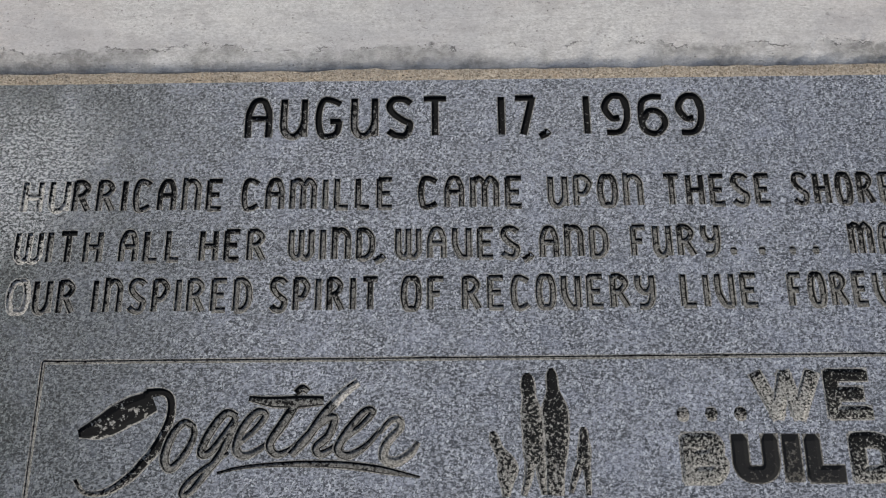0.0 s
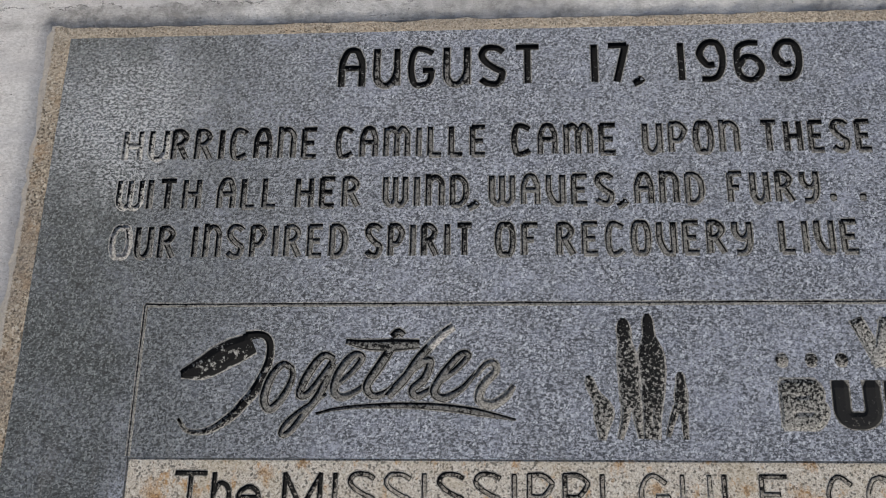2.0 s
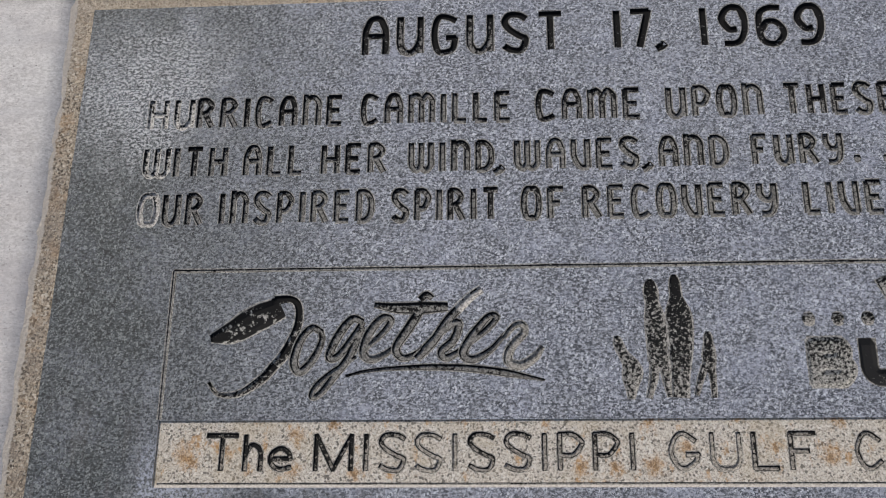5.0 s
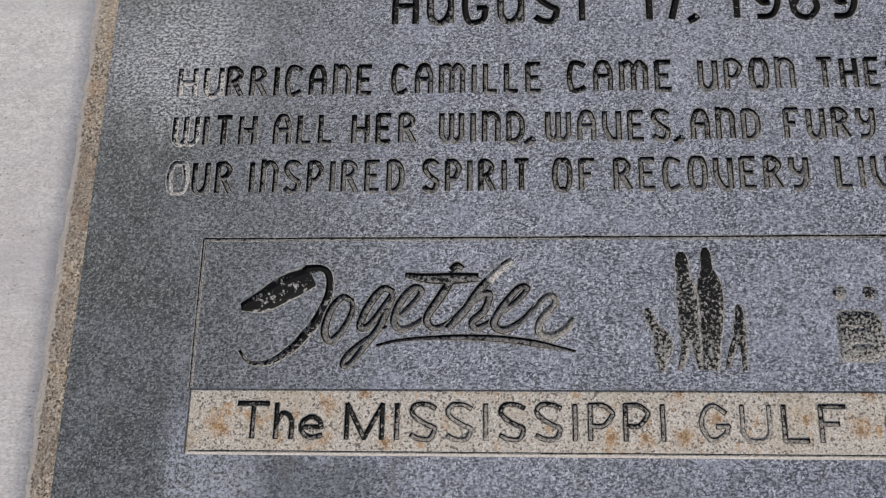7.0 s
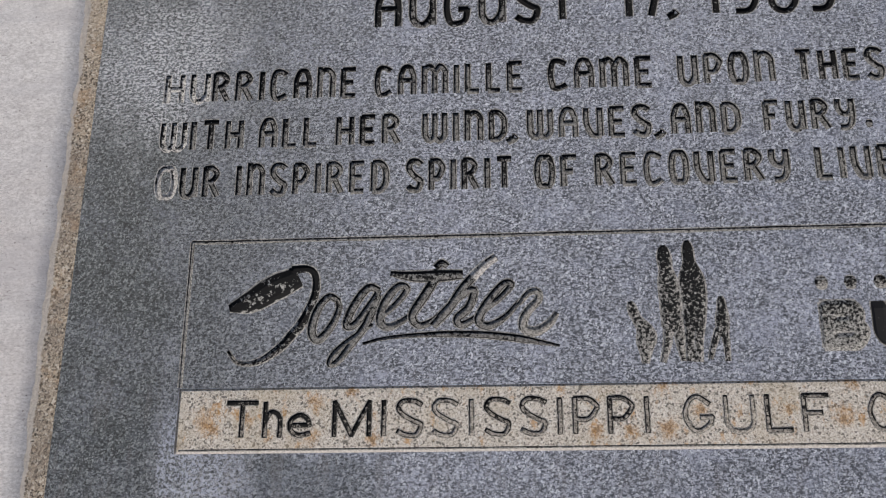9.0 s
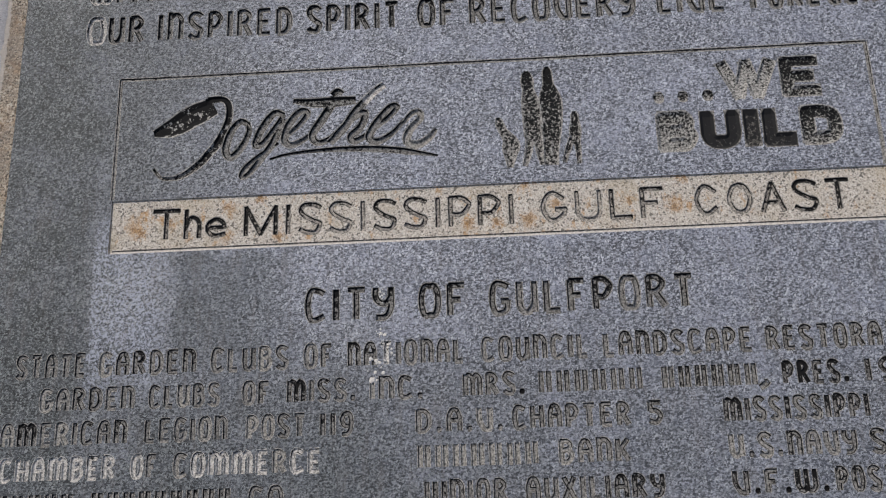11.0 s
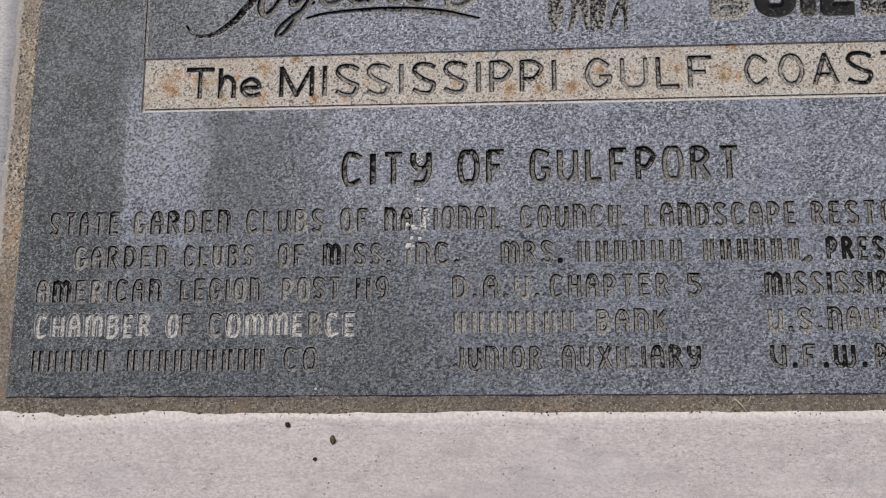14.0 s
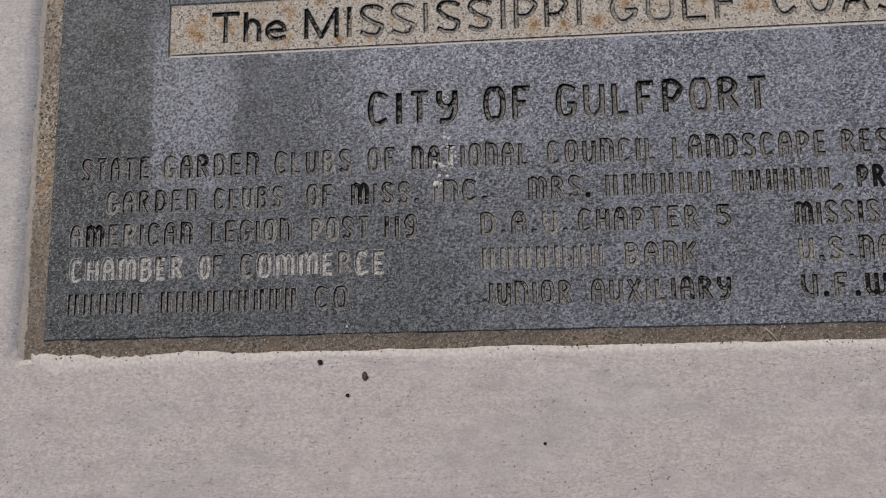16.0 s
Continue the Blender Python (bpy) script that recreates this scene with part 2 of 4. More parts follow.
def make_concrete():
    """Floated pale concrete: sandy grain, faint drag marks, cloudy warm and cool stains, pits, mildew along the far lip."""
    s = Shader("concrete")
    broom = s.noise(80, 5, 0.72, stretch=(0.12, 2.2, 1.0))
    fine = s.noise(330, 4, 0.78, stretch=(0.75, 1.25, 1.0))
    c = s.mix(s.band(fine, 0.32, 0.66), (0.44, 0.418, 0.408), (0.71, 0.685, 0.672))
    # the far side's extra brightness is put into the colour here
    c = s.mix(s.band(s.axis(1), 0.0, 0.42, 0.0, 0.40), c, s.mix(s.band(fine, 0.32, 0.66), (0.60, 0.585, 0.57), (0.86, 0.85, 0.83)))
    c = s.mix(s.band(broom, 0.38, 0.60, 0.20, 0.0), c, (0.42, 0.394, 0.38))
    c = s.mix(s.band(s.noise(3.5, 4, 0.6), 0.42, 0.65, 0.0, 0.38), c, (0.56, 0.505, 0.485))
    c = s.mix(s.band(s.noise(6.5, 5, 0.7, stretch=(0.6, 1.5, 1.0)), 0.46, 0.64, 0.0, 0.42), c, (0.455, 0.445, 0.46))
    c = s.mix(s.band(s.noise(14, 5, 0.75, stretch=(0.45, 1.6, 1.0)), 0.50, 0.68, 0.0, 0.34), c, (0.74, 0.715, 0.69))
    c = s.mix(s.band(s.noise(30, 5, 0.75, stretch=(0.8, 1.2, 1.0)), 0.48, 0.66, 0.0, 0.42), c, (0.40, 0.378, 0.38))
    # near side tinted pinker to offset the white balance
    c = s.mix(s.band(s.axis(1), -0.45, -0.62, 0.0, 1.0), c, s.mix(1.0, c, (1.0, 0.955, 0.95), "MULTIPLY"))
    pit = s.math("MULTIPLY", s.band(s.cells(130, "Distance"), 0.20, 0.10), s.band(s.noise(37, 3, 0.6), 0.50, 0.62))
    scratch = s.math("MULTIPLY", s.band(s.noise(230, 3, 0.6, stretch=(0.6, 1.4, 1.0)), 0.60, 0.68), s.band(s.noise(24, 3, 0.6), 0.40, 0.60))
    speck = s.math("MULTIPLY", s.band(s.noise(420, 2, 0.6), 0.63, 0.70), 0.6)
    pit = s.math("MAXIMUM", s.math("MAXIMUM", pit, speck), s.math("MULTIPLY", scratch, 0.65))
    c = s.mix(s.math("MULTIPLY", pit, 0.60), c, (0.14, 0.12, 0.11))
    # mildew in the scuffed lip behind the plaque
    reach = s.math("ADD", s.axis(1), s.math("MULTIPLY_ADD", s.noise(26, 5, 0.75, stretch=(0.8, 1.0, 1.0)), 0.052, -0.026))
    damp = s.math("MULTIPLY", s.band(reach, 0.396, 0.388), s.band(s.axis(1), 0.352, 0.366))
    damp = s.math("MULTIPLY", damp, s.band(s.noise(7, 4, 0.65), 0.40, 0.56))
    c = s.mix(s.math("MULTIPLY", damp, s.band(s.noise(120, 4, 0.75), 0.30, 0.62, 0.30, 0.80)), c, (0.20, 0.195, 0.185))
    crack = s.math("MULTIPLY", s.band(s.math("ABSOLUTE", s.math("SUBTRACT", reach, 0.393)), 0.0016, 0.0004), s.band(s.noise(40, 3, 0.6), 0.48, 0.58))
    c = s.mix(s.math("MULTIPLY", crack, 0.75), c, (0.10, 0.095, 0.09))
    rough = s.math("SUBTRACT", s.math("MULTIPLY", pit, -1.0), crack)
    return s.done(c, 0.92, ((broom, 0.0010, 0.30), (fine, 0.0009, 0.6), (rough, 0.001, 0.6)), 0.2)


def make_mortar():
    """Sandy brown bedding mortar with coarse grains."""
    s = Shader("mortar")
    sand = s.node("ShaderNodeSeparateColor", Color=s.cells(430)).outputs
    c = s.mix(s.band(s.noise(300, 4, 0.78), 0.36, 0.62), (0.165, 0.132, 0.102), (0.55, 0.475, 0.38))
    c = s.mix(s.band(sand[0], 0.80, 0.90, 0.0, 0.8), c, (0.66, 0.61, 0.53))
    c = s.mix(s.band(sand[1], 0.20, 0.10, 0.0, 0.85), c, (0.05, 0.042, 0.035))
    c = s.mix(s.band(s.noise(22, 4, 0.7), 0.52, 0.68, 0.0, 0.45), c, (0.46, 0.30, 0.17))
    c = s.mix(s.band(s.noise(9, 4, 0.7), 0.42, 0.58, 0.0, 0.45), c, (0.24, 0.205, 0.175))
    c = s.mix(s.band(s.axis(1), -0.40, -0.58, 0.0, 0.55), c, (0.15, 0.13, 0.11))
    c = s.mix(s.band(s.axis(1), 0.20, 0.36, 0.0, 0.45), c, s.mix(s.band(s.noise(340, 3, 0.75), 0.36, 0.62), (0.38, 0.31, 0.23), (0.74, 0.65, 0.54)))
    out = s.t.nodes.new("ShaderNodeAttribute")
    out.attribute_name = "outward"
    slurry = s.band(s.math("ADD", out.outputs["Fac"], s.math("MULTIPLY_ADD", s.noise(60, 4, 0.7), 0.30, -0.15)), 0.72, 0.78)
    c = s.mix(s.math("MULTIPLY", slurry, 0.85), c, s.mix(s.noise(300, 3, 0.7), (0.38, 0.345, 0.305), (0.66, 0.61, 0.56)))
    return s.done(c, 0.95, ((s.noise(300, 4, 0.78), 0.0026, 0.9),), 0.15)


def make_plain(name, a, b, scale, rough=0.9):
    s = Shader(name)
    n = s.noise(scale, 3, 0.65)
    return s.done(s.mix(s.band(n, 0.3, 0.7), a, b), rough, ((n, 0.0008, 0.5),), 0.2)


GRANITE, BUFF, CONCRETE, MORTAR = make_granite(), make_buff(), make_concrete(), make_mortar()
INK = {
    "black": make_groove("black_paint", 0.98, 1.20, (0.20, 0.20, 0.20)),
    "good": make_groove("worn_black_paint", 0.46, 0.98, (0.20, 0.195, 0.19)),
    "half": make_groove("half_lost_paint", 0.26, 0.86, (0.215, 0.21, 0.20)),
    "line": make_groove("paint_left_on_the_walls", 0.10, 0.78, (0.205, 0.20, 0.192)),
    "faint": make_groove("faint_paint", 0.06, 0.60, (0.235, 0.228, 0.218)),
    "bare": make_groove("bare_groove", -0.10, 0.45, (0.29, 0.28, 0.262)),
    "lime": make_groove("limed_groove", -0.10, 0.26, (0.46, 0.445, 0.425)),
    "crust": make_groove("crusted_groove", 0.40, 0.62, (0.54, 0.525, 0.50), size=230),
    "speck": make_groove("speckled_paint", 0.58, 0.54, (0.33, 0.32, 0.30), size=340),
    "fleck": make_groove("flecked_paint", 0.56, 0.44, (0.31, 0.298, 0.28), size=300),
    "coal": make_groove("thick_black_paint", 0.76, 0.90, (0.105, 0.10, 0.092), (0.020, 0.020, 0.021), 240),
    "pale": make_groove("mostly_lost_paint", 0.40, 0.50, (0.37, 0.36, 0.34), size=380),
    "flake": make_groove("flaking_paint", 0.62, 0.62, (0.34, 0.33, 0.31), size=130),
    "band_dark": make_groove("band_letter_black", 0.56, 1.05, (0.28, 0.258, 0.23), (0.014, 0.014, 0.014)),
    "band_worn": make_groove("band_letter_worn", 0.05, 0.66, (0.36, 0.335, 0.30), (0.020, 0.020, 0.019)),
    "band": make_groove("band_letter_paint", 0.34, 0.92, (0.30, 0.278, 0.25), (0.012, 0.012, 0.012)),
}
SMEAR = make_plain("dried_grout", (0.56, 0.515, 0.488), (0.75, 0.705, 0.675), 260)
LEAF = make_plain("dry_leaf", (0.03, 0.022, 0.016), (0.16, 0.115, 0.08), 300)
GRIT = make_plain("dark_grit", (0.015, 0.013, 0.012), (0.06, 0.05, 0.045), 400)
SPLASH = make_plain("pale_splash", (0.50, 0.48, 0.45), (0.75, 0.73, 0.70), 300)


# ---------------------------------------------------------------- helpers for meshes
def part(name, verts, faces, material, parent=None, label="", smooth=False):
    me = bpy.data.meshes.new(name)
    me.from_pydata([tuple(map(float, v)) for v in verts], [], faces)
    me.materials.append(material)
    if smooth:
        me.polygons.foreach_set("use_smooth", [True] * len(me.polygons))
    me.update()
    ob = new(name, me)
    ob.parent = parent
    return tagged(ob, label)


# sizes in metres: the granite slab (4 ft by 3 ft), the opening in the concrete round it
X0, X1, Y0, Y1 = -0.1370, 1.0870, -0.5785, 0.3475
OX0, OX1, OY0, OY1 = -0.1610, 1.1110, -0.5985, 0.3640
TOP = 0.0                                          # the slab's face
PANEL_X, BAND_Y0, BAND_Y1 = 0.950, -0.2378, -0.1682
BAND_DEPTH = 0.0022


def rim_loop(x0, x1, y0, y1, step):
    """Points round a rectangle, anticlockwise, with the corners."""
    out = []
    for (ax, ay), (bx, by) in (((x0, y0), (x1, y0)), ((x1, y0), (x1, y1)), ((x1, y1), (x0, y1)), ((x0, y1), (x0, y0))):
        n = max(1, round(math.hypot(bx - ax, by - ay) / step))
        out += [(ax + (bx - ax) * k / n, ay + (by - ay) * k / n) for k in range(n)]
    return out


def build_concrete():
    """Paving slab, one sheet out to the horizon, with a rounded, ragged opening for the plaque."""
    loop = rim_loop(OX0, OX1, OY0, OY1, 0.004)
    cx, cy, hx, hy = (OX0 + OX1) / 2, (OY0 + OY1) / 2, (OX1 - OX0) / 2, (OY1 - OY0) / 2
    profile = ((0.0, 1.0), (0.08, 0.84), (0.18, 0.66), (0.30, 0.48), (0.45, 0.30), (0.62, 0.145), (0.80, 0.04), (1.0, 0.0))
    verts, rings = [], []
    outer = (0.034, 0.038, 0.043, 0.050, 0.060, 0.25, 1.2, 300.0)
    for k in range(len(profile) + 1 + len(outer)):
        ring = []
        for x, y in loop:
            near_left, near_low = max(0.0, 1 - abs(x - OX0) / 0.02), max(0.0, 1 - abs(y - OY0) / 0.02)
            near_far = max(0.0, 1 - abs(y - OY1) / 0.02)
            jag = noise.noise((x * 38, y * 38, 7.0)) + 0.6 * noise.noise((x * 110, y * 110, 4.0))
            radius = 0.019 + 0.004 * near_left - 0.012 * near_low - 0.0060 * near_far + (0.0015 + 0.0070 * near_far) * jag
            drop = 0.0086 - 0.0044 * near_low + 0.0024 * near_left - 0.0018 * near_far + 0.0008 * noise.noise((x * 33, y * 33, 12.0))
            rag = 0.0012 * noise.noise((x * 55, y * 55, 1.0)) + 0.0016 * noise.noise((x * 14, y * 14, 3.0))
            rag += near_left * (0.0028 * noise.noise((x * 48, y * 48, 31.0)) + 0.0014 * noise.noise((x * 150, y * 150, 33.0)))
            lump = 0.0017 * near_far * (noise.noise((x * 45, y * 45, 21.0)) + 0.7 * noise.noise((x * 130, 5.0 * k, 23.0)))
            if k == 0:
                d, z = rag, -0.03
            elif k <= len(profile):
                share, fall = profile[k - 1]
                d, z = rag * (1 - share) + radius * share, -drop * fall
                z += 0.0005 * noise.noise((x * 70, y * 70 + k, 9.0)) * (1 - share) + lump * share
            else:
                d, z = outer[k - len(profile) - 1], 0.0
                z += lump * max(0.0, 1 - (d - 0.03) / 0.03)
            ring.append(len(verts))
            verts.append((cx + (x - cx) * (hx + d) / hx, cy + (y - cy) * (hy + d) / hy, z + 0.0015))
        rings.append(ring)
    n = len(loop)
    faces = [(a[i], b[i], b[(i + 1) % n], a[(i + 1) % n]) for a, b in zip(rings, rings[1:]) for i in range(n)]
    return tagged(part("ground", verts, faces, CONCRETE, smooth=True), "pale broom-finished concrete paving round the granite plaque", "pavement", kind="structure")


def mortar_height(x, y, f):
    """The bed's surface: a little hollow, lumpy, higher along the near side. f: 0 at the stone, 1 under the concrete."""
    low = max(0.0, 1 - abs(y - Y0) / 0.035)
    z = -0.0036 + 0.0022 * low - 0.0012 * math.sin(math.pi * f) - 0.0008 * f
    z += 0.0013 * noise.noise((x * 26, y * 26, 2.5)) + 0.0007 * noise.noise((x * 75, y * 75, 2.0)) + 0.0004 * noise.noise((x * 260, y * 260, 4.0))
    return z


def build_mortar():
    """Bed of sandy mortar that fills the joint, with the grout smeared over the concrete's near edge."""
    inner = rim_loop(X0 + 0.004, X1 - 0.004, Y0 + 0.004, Y1 - 0.004, 0.0025)
    outer = (OX0 - 0.009, OX1 + 0.009, OY0 - 0.009, OY1 + 0.009)
    across, verts, share = 18, [], []
    cx, cy = (X0 + X1) / 2, (Y0 + Y1) / 2
    hx, hy = (X1 - X0) / 2 - 0.004, (Y1 - Y0) / 2 - 0.004
    for k in range(across + 1):
        f = k / across
        for x, y in inner:
            gx = (outer[1] - cx if x > cx else cx - outer[0]) * f + hx * (1 - f)
            gy = (outer[3] - cy if y > cy else cy - outer[2]) * f + hy * (1 - f)
            px, py = cx + (x - cx) * gx / hx, cy + (y - cy) * gy / hy
            z = mortar_height(px, py, f)
            share.append(f)
            verts.append((px, py, z))
    n = len(inner)
    faces = [(k * n + i, (k + 1) * n + i, (k + 1) * n + (i + 1) % n, k * n + (i + 1) % n) for k in range(across) for i in range(n)]
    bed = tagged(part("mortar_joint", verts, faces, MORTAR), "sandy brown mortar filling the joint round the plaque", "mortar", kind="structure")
    bed.data.attributes.new("outward", "FLOAT", "POINT").data.foreach_set("value", share)
    verts, n, across = [], 420, 8
    for i in range(n + 1):
        x = OX0 + 0.012 + (OX1 - OX0 - 0.03) * i / n
        near = max(0.0, 1 - (x - OX0) / 0.34)
        wide = 0.013 + 0.009 * noise.noise((x * 7, 1.0, 0)) + 0.0022 * noise.noise((x * 41, 2.0, 0)) + 0.010 * max(0.0, 1 - (x - OX0) / 0.25)
        wide *= min(1.0, 0.15 + (x - OX0 - 0.012) / 0.03)
        back = 0.002 + (0.0025 + 0.0065 * near) * noise.noise((x * 11, 5.0, 0)) + 0.0024 * noise.noise((x * 150, 6.0, 0)) * (0.3 + near) + (0.001 + 0.005 * near) * noise.noise((x * 39, 9.0, 0))
        for k in range(across + 1):
            f = k / across
            y = OY0 + back - (wide + back) * f
            z = 0.0015 - 0.0007 + 0.0012 * math.sin(math.pi * f) + 0.0005 * noise.noise((x * 150, y * 150, 8.0))
            verts.append((x, y, z))
    faces = [(i * (across + 1) + k, i * (across + 1) + k + 1, (i + 1) * (across + 1) + k + 1, (i + 1) * (across + 1) + k) for i in range(n) for k in range(across)]
    part("grout_smear", verts, faces, SMEAR, bed, "pale dried grout smeared over the concrete edge", True)
    return bed


# ---------------------------------------------------------------- lettering
# Single-line glyphs on a 10 by 10 cell: pairs of hex digits x, y (b is a spur above the cell).
# "~" a smooth stroke through its points, "-" straight strokes from point to point.
GLYPHS = {
    "A": "~00 06 18 3a 7a 98 a6 a0|-05 a5", "B": "-00 0a|~0a 6a 98 66 05|~05 66 a3 60 00", "C": "~a9 6a 2a 07 03 20 60 a1",
    "D": "-00 0a|~0a 5a 98 a5 92 50 00", "E": "-0a 00|-0a aa|-05 85|-00 a0", "F": "-0a 00|-0a aa|-05 75",
    "G": "~a9 6a 2a 07 03 20 60 91 a4|-a4 64", "H": "-0a 00|-aa a0|-05 a5", "I": "-5a 50", "J": "~aa a3 70 30 02",
    "K": "-0a 00|-aa 04|-36 a0", "L": "-0a 00 a0", "M": "-00 0a|~08 2a 3a 58 56 50|~57 7a 8a a8 a6 a0", "N": "-00 0b|~08 3a 7a a8 a6 a0",
    "O": "~5a 2a 07 03 20 50|~50 80 a3 a7 8a 5a", "P": "-00 0a|~0a 6a a8 a7 64 04", "R": "-00 0a|~0a 5a 98 76 45 05|-45 a0",
    "S": "~a9 7a 2a 08 26 74 a3 80 30 01", "T": "-0a aa|-5a 50", "U": "~0a 03 11 30 60 92 a4|-aa a0", "V": "~0a 05 22 50 a0|-aa a0",
    "W": "~0a 03 11 30 52|-5a 51|~51 70 80 a2 a4 aa", "X": "-0a a0|-00 aa", "Y": "~0a 07 35 75 a7|~aa a4 81 50 10",
    "1": "-5a 50", "5": "-aa 1a 16|~16 66 a4 92 50 01", "6": "~9a 4a 08 02 30 70 a2 a4 76 36 14", "7": "-0a aa 40",
    "9": "~a7 8a 3a 07 34 64|~6a 8a a8 a4 81 50 10", ".": "-41 61", ",": "~51 61 60 3z", "#": "-1a 10|-9a 90",
    "h": "-0a 00|~04 37 77 a5 a0", "e": "-05 a5|~a5 98 5a 18 05 12 50 a1",
}
ROMAN = {"A": "-00 5a a0|-23 83", "M": "-00 0a 50 aa a0", "U": "~0a 06 03 11 30 50 70 91 a3 a6 aa", "W": "-0a 30 5a 70 aa", "B": "-00 0a|-0a 7a|-05 75|-00 70|~6a 8a 98 85 65|~65 85 a3 80 60",
         "D": "-00 0a|~0a 6a a8 a2 60 00",
         "O": "~5a 29 05 21 50|~50 81 a5 89 5a", "C": "~98 5a 29 05 21 50 92", "G": "~98 5a 29 05 21 50 92 a4|-a4 64"}
WIDE = {"I": 0.35, "1": 0.45, ".": 0.40, ",": 0.40, "M": 1.45, "W": 1.35, "E": 0.92, "L": 0.85, "F": 0.9, "J": 0.85, "T": 1.0, "P": 0.95}


def digit(ch):
    return -3.0 if ch == "z" else float(int(ch, 16))


def glyph_lines(text):
    """Strokes of a glyph, each a list of points in the unit cell."""
    out = []
    for stroke in text.split("|"):
        pts = [(digit(p[0]) / 10, digit(p[1]) / 10) for p in stroke[1:].split()]
        if stroke[0] == "-":
            out += [[a, b] for a, b in zip(pts, pts[1:])]
        else:
            out.append(rounded(pts))
    return out


def rounded(pts, per=6):
    """Catmull-Rom curve through the points."""
    p = [np.array(v, float) for v in pts]
    p = [2 * p[0] - p[1], *p, 2 * p[-1] - p[-2]]
    out = []
    for a, b, c, d in zip(p, p[1:], p[2:], p[3:]):
        for k in range(per):
            t = k / per
            out.append(tuple(0.5 * (2 * b + (c - a) * t + (2 * a - 5 * b + 4 * c - d) * t * t + (3 * b - a - 3 * c + d) * t**3)))
    return [*out, tuple(p[-2])]


def resampled(line, step):
    p = np.array(line, float)
    s = np.r_[0, np.cumsum(np.hypot(*np.diff(p, axis=0).T))]
    n = max(2, int(s[-1] / step) + 1)
    u = np.linspace(0, s[-1], n + 1)
    return np.stack([np.interp(u, s, p[:, 0]), np.interp(u, s, p[:, 1])], 1)


class Cut:
    """One carved mark: strokes in metres, each with its widths, and a depth."""

    def __init__(self, name, ink, depth, label=""):
        self.name, self.ink, self.depth, self.label, self.lines, self.rim = name, ink, depth, label, [], 0.20

    def stroke(self, line, width, ext=0.35, step=0.0022):
        p = resampled(line, step)
        w = np.interp(np.linspace(0, 1, len(p)), np.linspace(0, 1, len(width)), width) if isinstance(width, (tuple, list)) else np.full(len(p), width)
        d0, d1 = p[1] - p[0], p[-1] - p[-2]
        p = np.vstack([p[0] - d0 / np.hypot(*d0) * w[0] * ext, p, p[-1] + d1 / np.hypot(*d1) * w[-1] * ext])
        self.lines.append((p, np.r_[w[0], w, w[-1]]))

    def disc(self, x, y, r):
        self.stroke([(x - r * math.cos(0.06), y), (x + r * math.cos(0.06), y)], [1.0], 0.0, 0.25 * r)
        p, _ = self.lines.pop()
        self.lines.append((p, 2 * np.sqrt(np.maximum(r * r - (p[:, 0] - x) ** 2, 0.01 * r * r))))

    def depth_at(self, v):
        """Share of the depth at points v: 0 on the rim, 1 on the floor."""
        best = np.zeros(len(v))
        for p, w in self.lines:
            q = p[1:-1]
            a, ab = q[:-1], np.diff(q, axis=0)
            t = np.clip(((v[:, None] - a) * ab).sum(-1) / np.maximum((ab**2).sum(-1), 1e-12), 0, 1)
            d = np.linalg.norm(v[:, None] - a - t[..., None] * ab, axis=-1)
            half = 0.5 * (w[1:-1][:-1] * (1 - t) + w[1:-1][1:] * t)
            wall = (half - d) / (0.46 * half)
            rim = np.minimum(2 * self.rim * half, 0.0013)
            edge = (half + rim - d) / rim
            best = np.maximum(best, np.where(wall > 0, 0.06 + 0.94 * np.clip(wall, 0, 1), 0.06 * np.clip(edge, 0, 1)).max(1))
        return np.clip(best, 0, 1)

    def quads(self):
        """Cells along each stroke, five across with the worn rim, and a hand-cut waver."""
        for p, w in self.lines:
            t = np.gradient(p, axis=0)
            t /= np.maximum(np.hypot(*t.T), 1e-9)[:, None]
            side = np.stack([-t[:, 1], t[:, 0]], 1)
            rows = []
            edge = np.minimum(self.rim, 0.0013 / w)
            for f in (-0.5 - edge, -0.5, -0.27, 0.27, 0.5, 0.5 + edge):
                f = f + 0 * w
                jit = np.array([0.00046 * noise.noise((x * 420, y * 420, 11 + 7 * g)) for (x, y), g in zip(p, f)])
                rows.append(p + side * ((w * f) + jit)[:, None])
            for a, b in zip(rows, rows[1:]):
                for i in range(len(p) - 1):
                    yield [a[i], b[i], b[i + 1], a[i + 1]]


# how much paint each letter keeps; a word's letters are named one by one after "="
PAINT = {"k": "black", "g": "good", "h": "half", "o": "line", "f": "faint", "b": "bare", "l": "lime", "c": "crust"}


